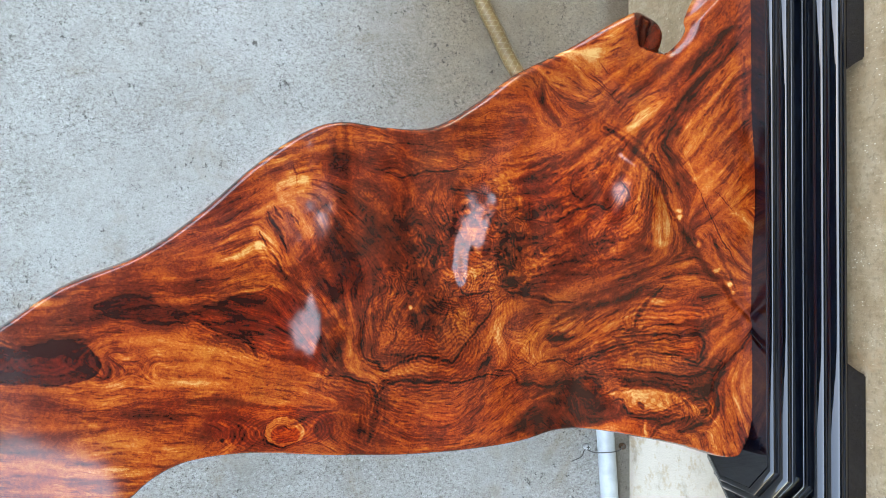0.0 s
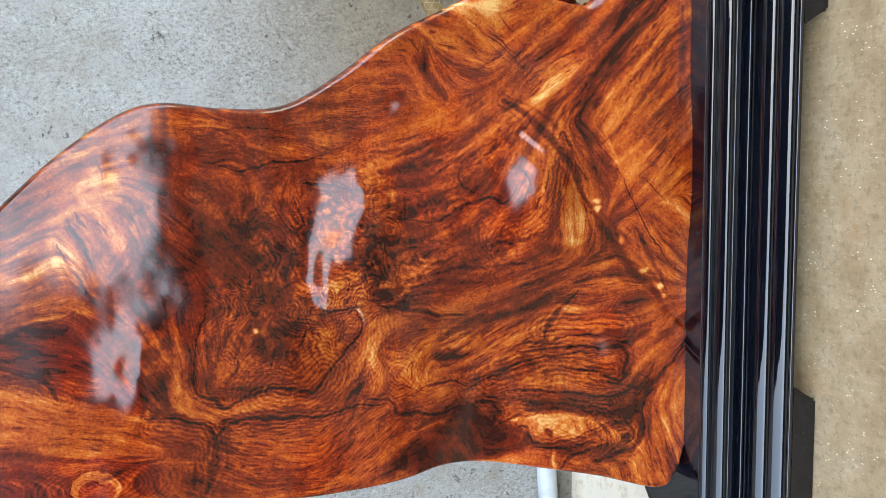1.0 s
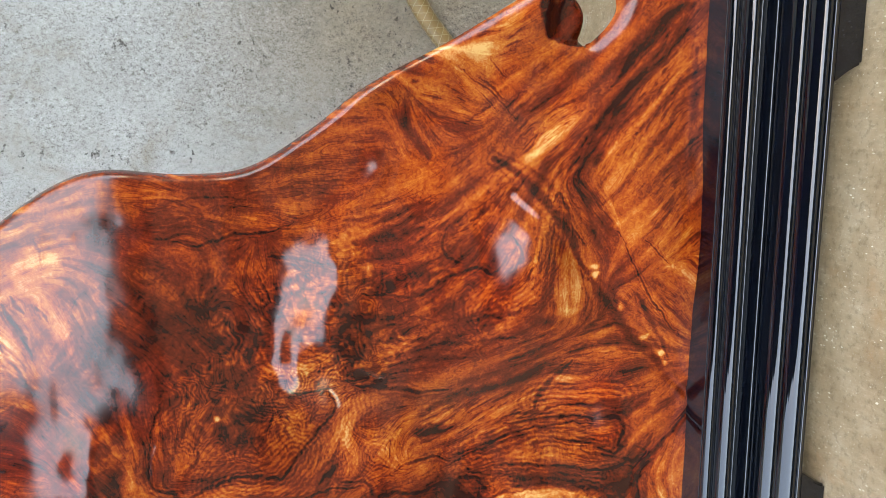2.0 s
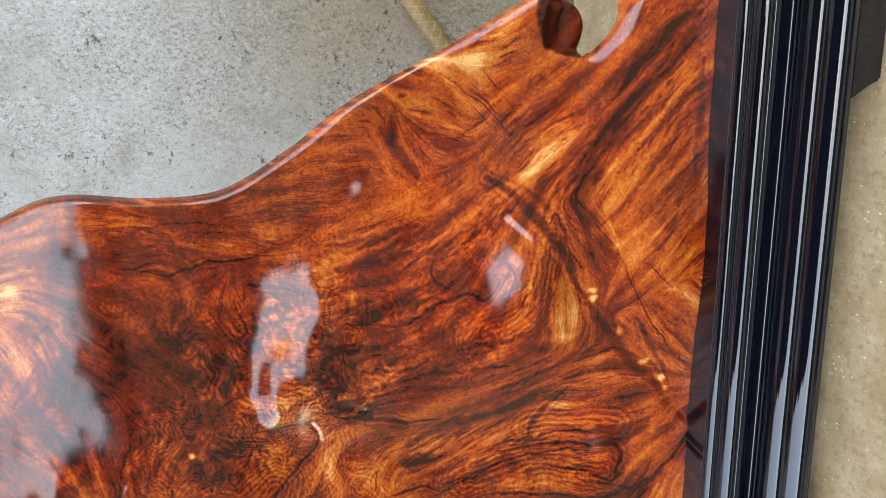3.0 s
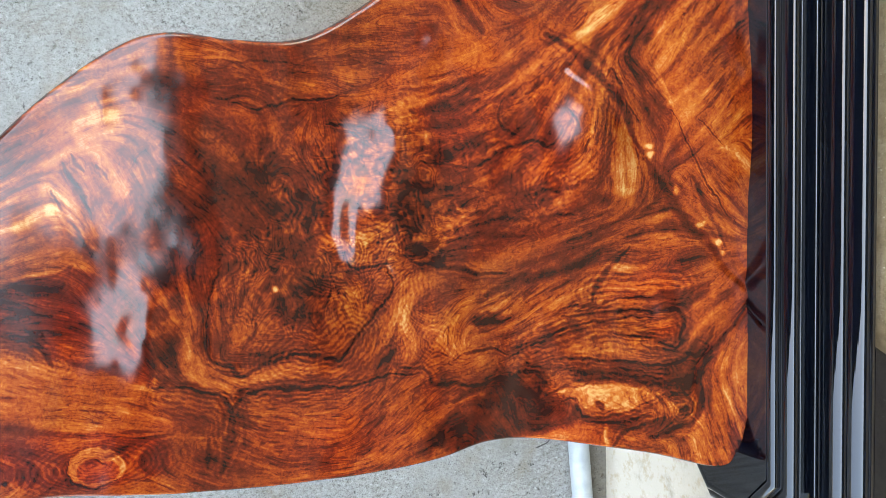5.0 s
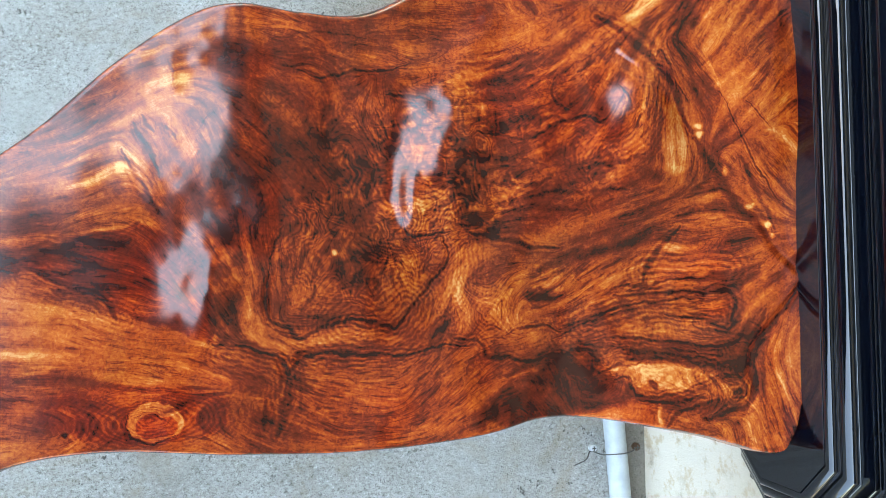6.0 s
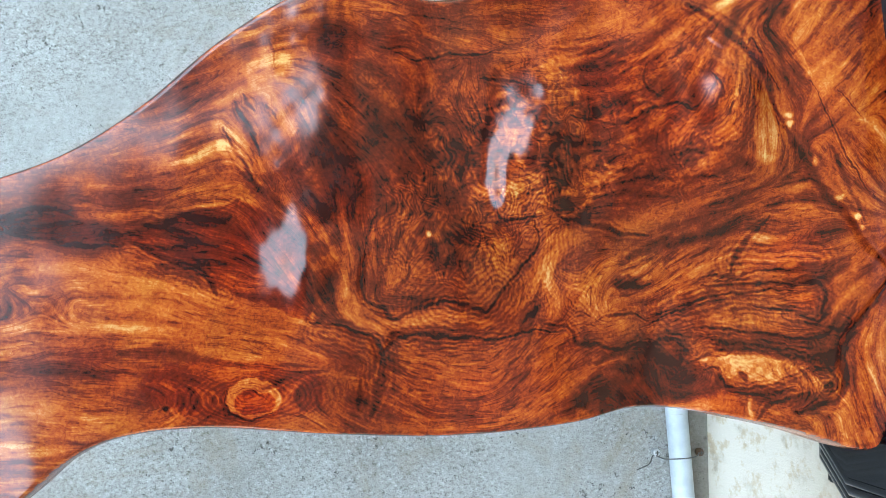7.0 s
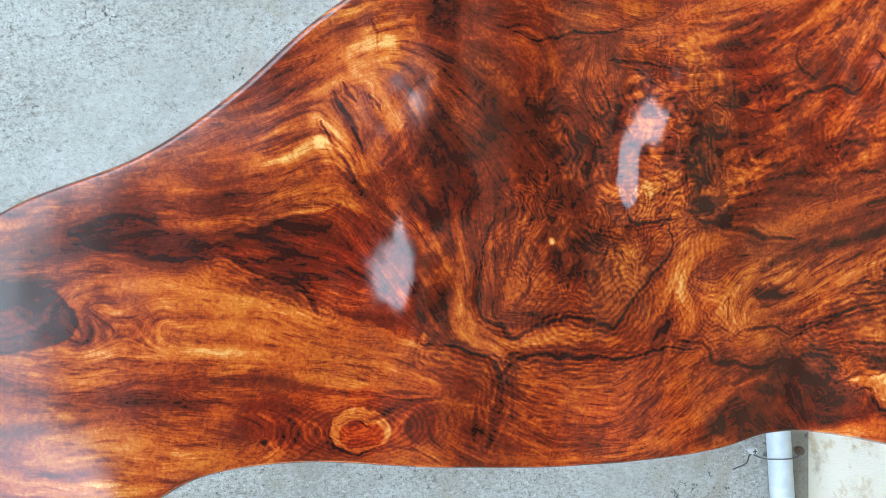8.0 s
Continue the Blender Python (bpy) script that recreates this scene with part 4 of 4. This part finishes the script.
    grain = grain * (1 - 0.5 * burl) + 0.9 * burl * clouds(wx, wz, 0.0026, 181, 2)
    flank = np.clip(1.4 * blob(px, pz, -126, 335, 30, 72), 0, 1)
    grain = grain * (1 - 0.6 * flank) + 0.5 * flank * fine
    red += 0.3 * flank
    broad = broad * (1 - 0.55 * burl) * (1 - 0.75 * flank)
    return np.clip(0.6 * grain, -1.5, 1.5), broad, line, np.tanh(np.clip(dark, 0, 2)), np.clip(pale, 0, 2.2), np.clip(red, 0, 1.2), np.clip(calm, 0, 1)


FACE_Y, HALF = 0.583, 0.032


def sheet(px0, pz0, cell):
    """Points of the outline's inside on a grid, its edge points drawn onto the outline, and the quads between them."""
    sd = signed_distance(px0, pz0, outline())
    gr_z, gr_x = np.gradient(sd, cell)
    near = np.abs(sd) < 0.72 * cell
    px, pz = px0 - np.where(near, sd * gr_x, 0), pz0 - np.where(near, sd * gr_z, 0)
    d = np.where(near, 0, -sd)
    use = d >= 0
    cells = use[:-1, :-1] & use[1:, :-1] & use[:-1, 1:] & use[1:, 1:]
    cells &= ~(near[:-1, :-1] & near[1:, :-1] & near[:-1, 1:] & near[1:, 1:])
    touched = np.zeros(px0.shape, bool)
    for a in (slice(None, -1), slice(1, None)):
        for b in (slice(None, -1), slice(1, None)):
            touched[a, b] |= cells
    idx = np.full(px0.shape, -1)
    idx[touched] = np.arange(touched.sum())
    quads = np.stack([i[cells] for i in (idx[:-1, :-1], idx[:-1, 1:], idx[1:, 1:], idx[1:, :-1])], 1)
    return px[touched], pz[touched], d[touched], quads, touched


def rim_edge(px, pz):
    """How far the rim lies behind the face: the upper flank is thin and undercut, the rest is half the thickness."""
    full = HALF - relief(px, pz)
    return full + smooth(-0.02, 0.05, px) * (np.minimum(full, 0.011) - full)


def build_wood():
    px, pz, d, quads, touched = sheet(gx, gz, CELL)
    soft = 0.0045 + 0.002 * smooth(0.02, 0.12, px) * smooth(0.43, 0.34, pz) + 0.009 * smooth(0.10, 0.16, px) * smooth(0.30, 0.22, pz)
    rim = np.sqrt(np.clip(1 - (1 - np.clip(d / soft, 0, 1)) ** 2.2, 0, 1))
    front = np.stack([px, FACE_Y + relief(px, pz) + rim_edge(px, pz) * (1 - rim), pz], 1)
    bx, bz, bd, bquads, _ = sheet(gx[::5, ::5], gz[::5, ::5], 5 * CELL)
    edge, brim = relief(bx, bz) + rim_edge(bx, bz), np.clip(bd / 0.03, 0, 1) ** 0.85
    back = np.stack([bx, FACE_Y + edge + (HALF + 0.035 - edge) * brim + 0.004 * brim * clouds(bx, bz, 0.06, 91), bz], 1)
    co, faces = np.vstack([front, back]), np.vstack([quads, bquads[:, ::-1] + len(front)])
    chans = figure(px, pz, touched)
    me = bpy.data.meshes.new("burl_wood_sculpture")
    me.vertices.add(len(co))
    me.vertices.foreach_set("co", co.astype(np.float32).ravel())
    me.loops.add(faces.size)
    me.loops.foreach_set("vertex_index", faces.astype(np.int32).ravel())
    me.polygons.add(len(faces))
    me.polygons.foreach_set("loop_start", np.arange(0, faces.size, 4, dtype=np.int32))
    me.polygons.foreach_set("use_smooth", np.ones(len(faces), bool))
    me.update(calc_edges=True)
    for name, three in (("grain", chans[:3]), ("tone", chans[3:6]), ("calm", (chans[6], chans[6], chans[6]))):
        v = np.zeros((len(co), 3), np.float32)
        v[:len(front)] = np.stack(three, 1)
        me.attributes.new(name, "FLOAT_VECTOR", "POINT").data.foreach_set("vector", v.ravel())
    me.materials.append(MAT_WOOD)
    return new("burl_wood_sculpture", me)


wood = tagged(build_wood(), "polished reddish brown burl wood root sculpture set on a black stand", "wood sculpture")

# ------------------------------------------------------------------ pipe, wire and hose by the wall
pipe = tagged(part("wall_pipe", tube([(x, 0.8810, 0.0530 + 0.07 * (x + 0.21)) for x in np.linspace(-0.75, 0.09, 8)], 0.0110, 24), MAT_PIPE),
              "pale grey plastic conduit pipe along the foot of the wall", "pipe")
wire = tagged(part("tie_wire", tube(spline([(-0.262, 0.889, 0.094), (-0.256, 0.886, 0.082), (-0.2485, 0.889, 0.0755), (-0.2505, 0.880, 0.068), (-0.2490, 0.870, 0.060), (-0.248, 0.866, 0.049), (-0.248, 0.873, 0.036), (-0.248, 0.889, 0.024)], 6), 0.0007, 8), MAT_WIRE),
              "thin dark wire tied over the grey pipe", "wire")


def screw(x, z, mat, label):
    bm = bmesh.new()
    rings = []
    for r, y in ((0.0006, 0.8865), (0.0020, 0.8866), (0.0036, 0.8873), (0.0042, 0.8888), (0.0038, 0.8935)):
        rings.append([bm.verts.new((x + r * math.cos(a), y, z + r * math.sin(a))) for a in np.linspace(0, math.tau, 20, False)])
    bm.faces.new(rings[0])
    for a, b in zip(rings, rings[1:]):
        for k in range(20):
            bm.faces.new((a[k], b[k], b[(k + 1) % 20], a[(k + 1) % 20]))
    ob = tagged(part("screw", bm, mat), label, "screw", "screws in the wall")
    for w, h in ((0.0022, 0.0005), (0.0005, 0.0022)):
        part("slot", box(x - w, x + w, 0.8858, 0.8864, z - h, z + h), MAT_WIRE, ob, smooth=False)
    return ob


screw(-0.2455, 0.0725, MAT_ZINC, "zinc cross-head screw in the concrete wall")
screw(-0.248, 0.023, MAT_RUST, "rusty cross-head screw in the concrete wall")

hose_line = spline([(0.62, 0.88, 0.30), (0.46, 0.88, 0.262), (0.36, 0.88, 0.240), (0.302, 0.88, 0.216), (0.262, 0.88, 0.195), (0.222, 0.88, 0.173), (0.18, 0.878, 0.140), (0.12, 0.872, 0.09), (0.05, 0.86, 0.034), (-0.02, 0.85, 0.0145), (-0.10, 0.84, 0.0135)], 12)
hose = tagged(new("garden_hose"), "amber braided rubber hose leaning on the concrete wall", "hose")
part("tube", tube(hose_line, 0.0088, 20), MAT_HOSE, hose)


def braid(turns, start, sign):
    """One thread wound round the hose."""
    pts, side = [], Vector((0, 1, 0))
    for i in range(6 * 60):
        f = i / (6 * 60 - 1) * (len(hose_line) - 1.001)
        k = int(f)
        a, b = Vector(hose_line[k]), Vector(hose_line[k + 1])
        d = (b - a).normalized()
        side = (side - d * side.dot(d)).normalized()
        w = start + sign * math.tau * turns * i / (6 * 60 - 1)
        pts.append(a.lerp(b, f - k) + 0.0089 * (math.cos(w) * side + math.sin(w) * d.cross(side)))
    return tube(pts, 0.0003, 5)


for sign in (-1, 1):
    for k in range(4):
        part("braid_thread", braid(15, k * math.tau / 4, sign), MAT_THREAD, hose, "pale braid thread")
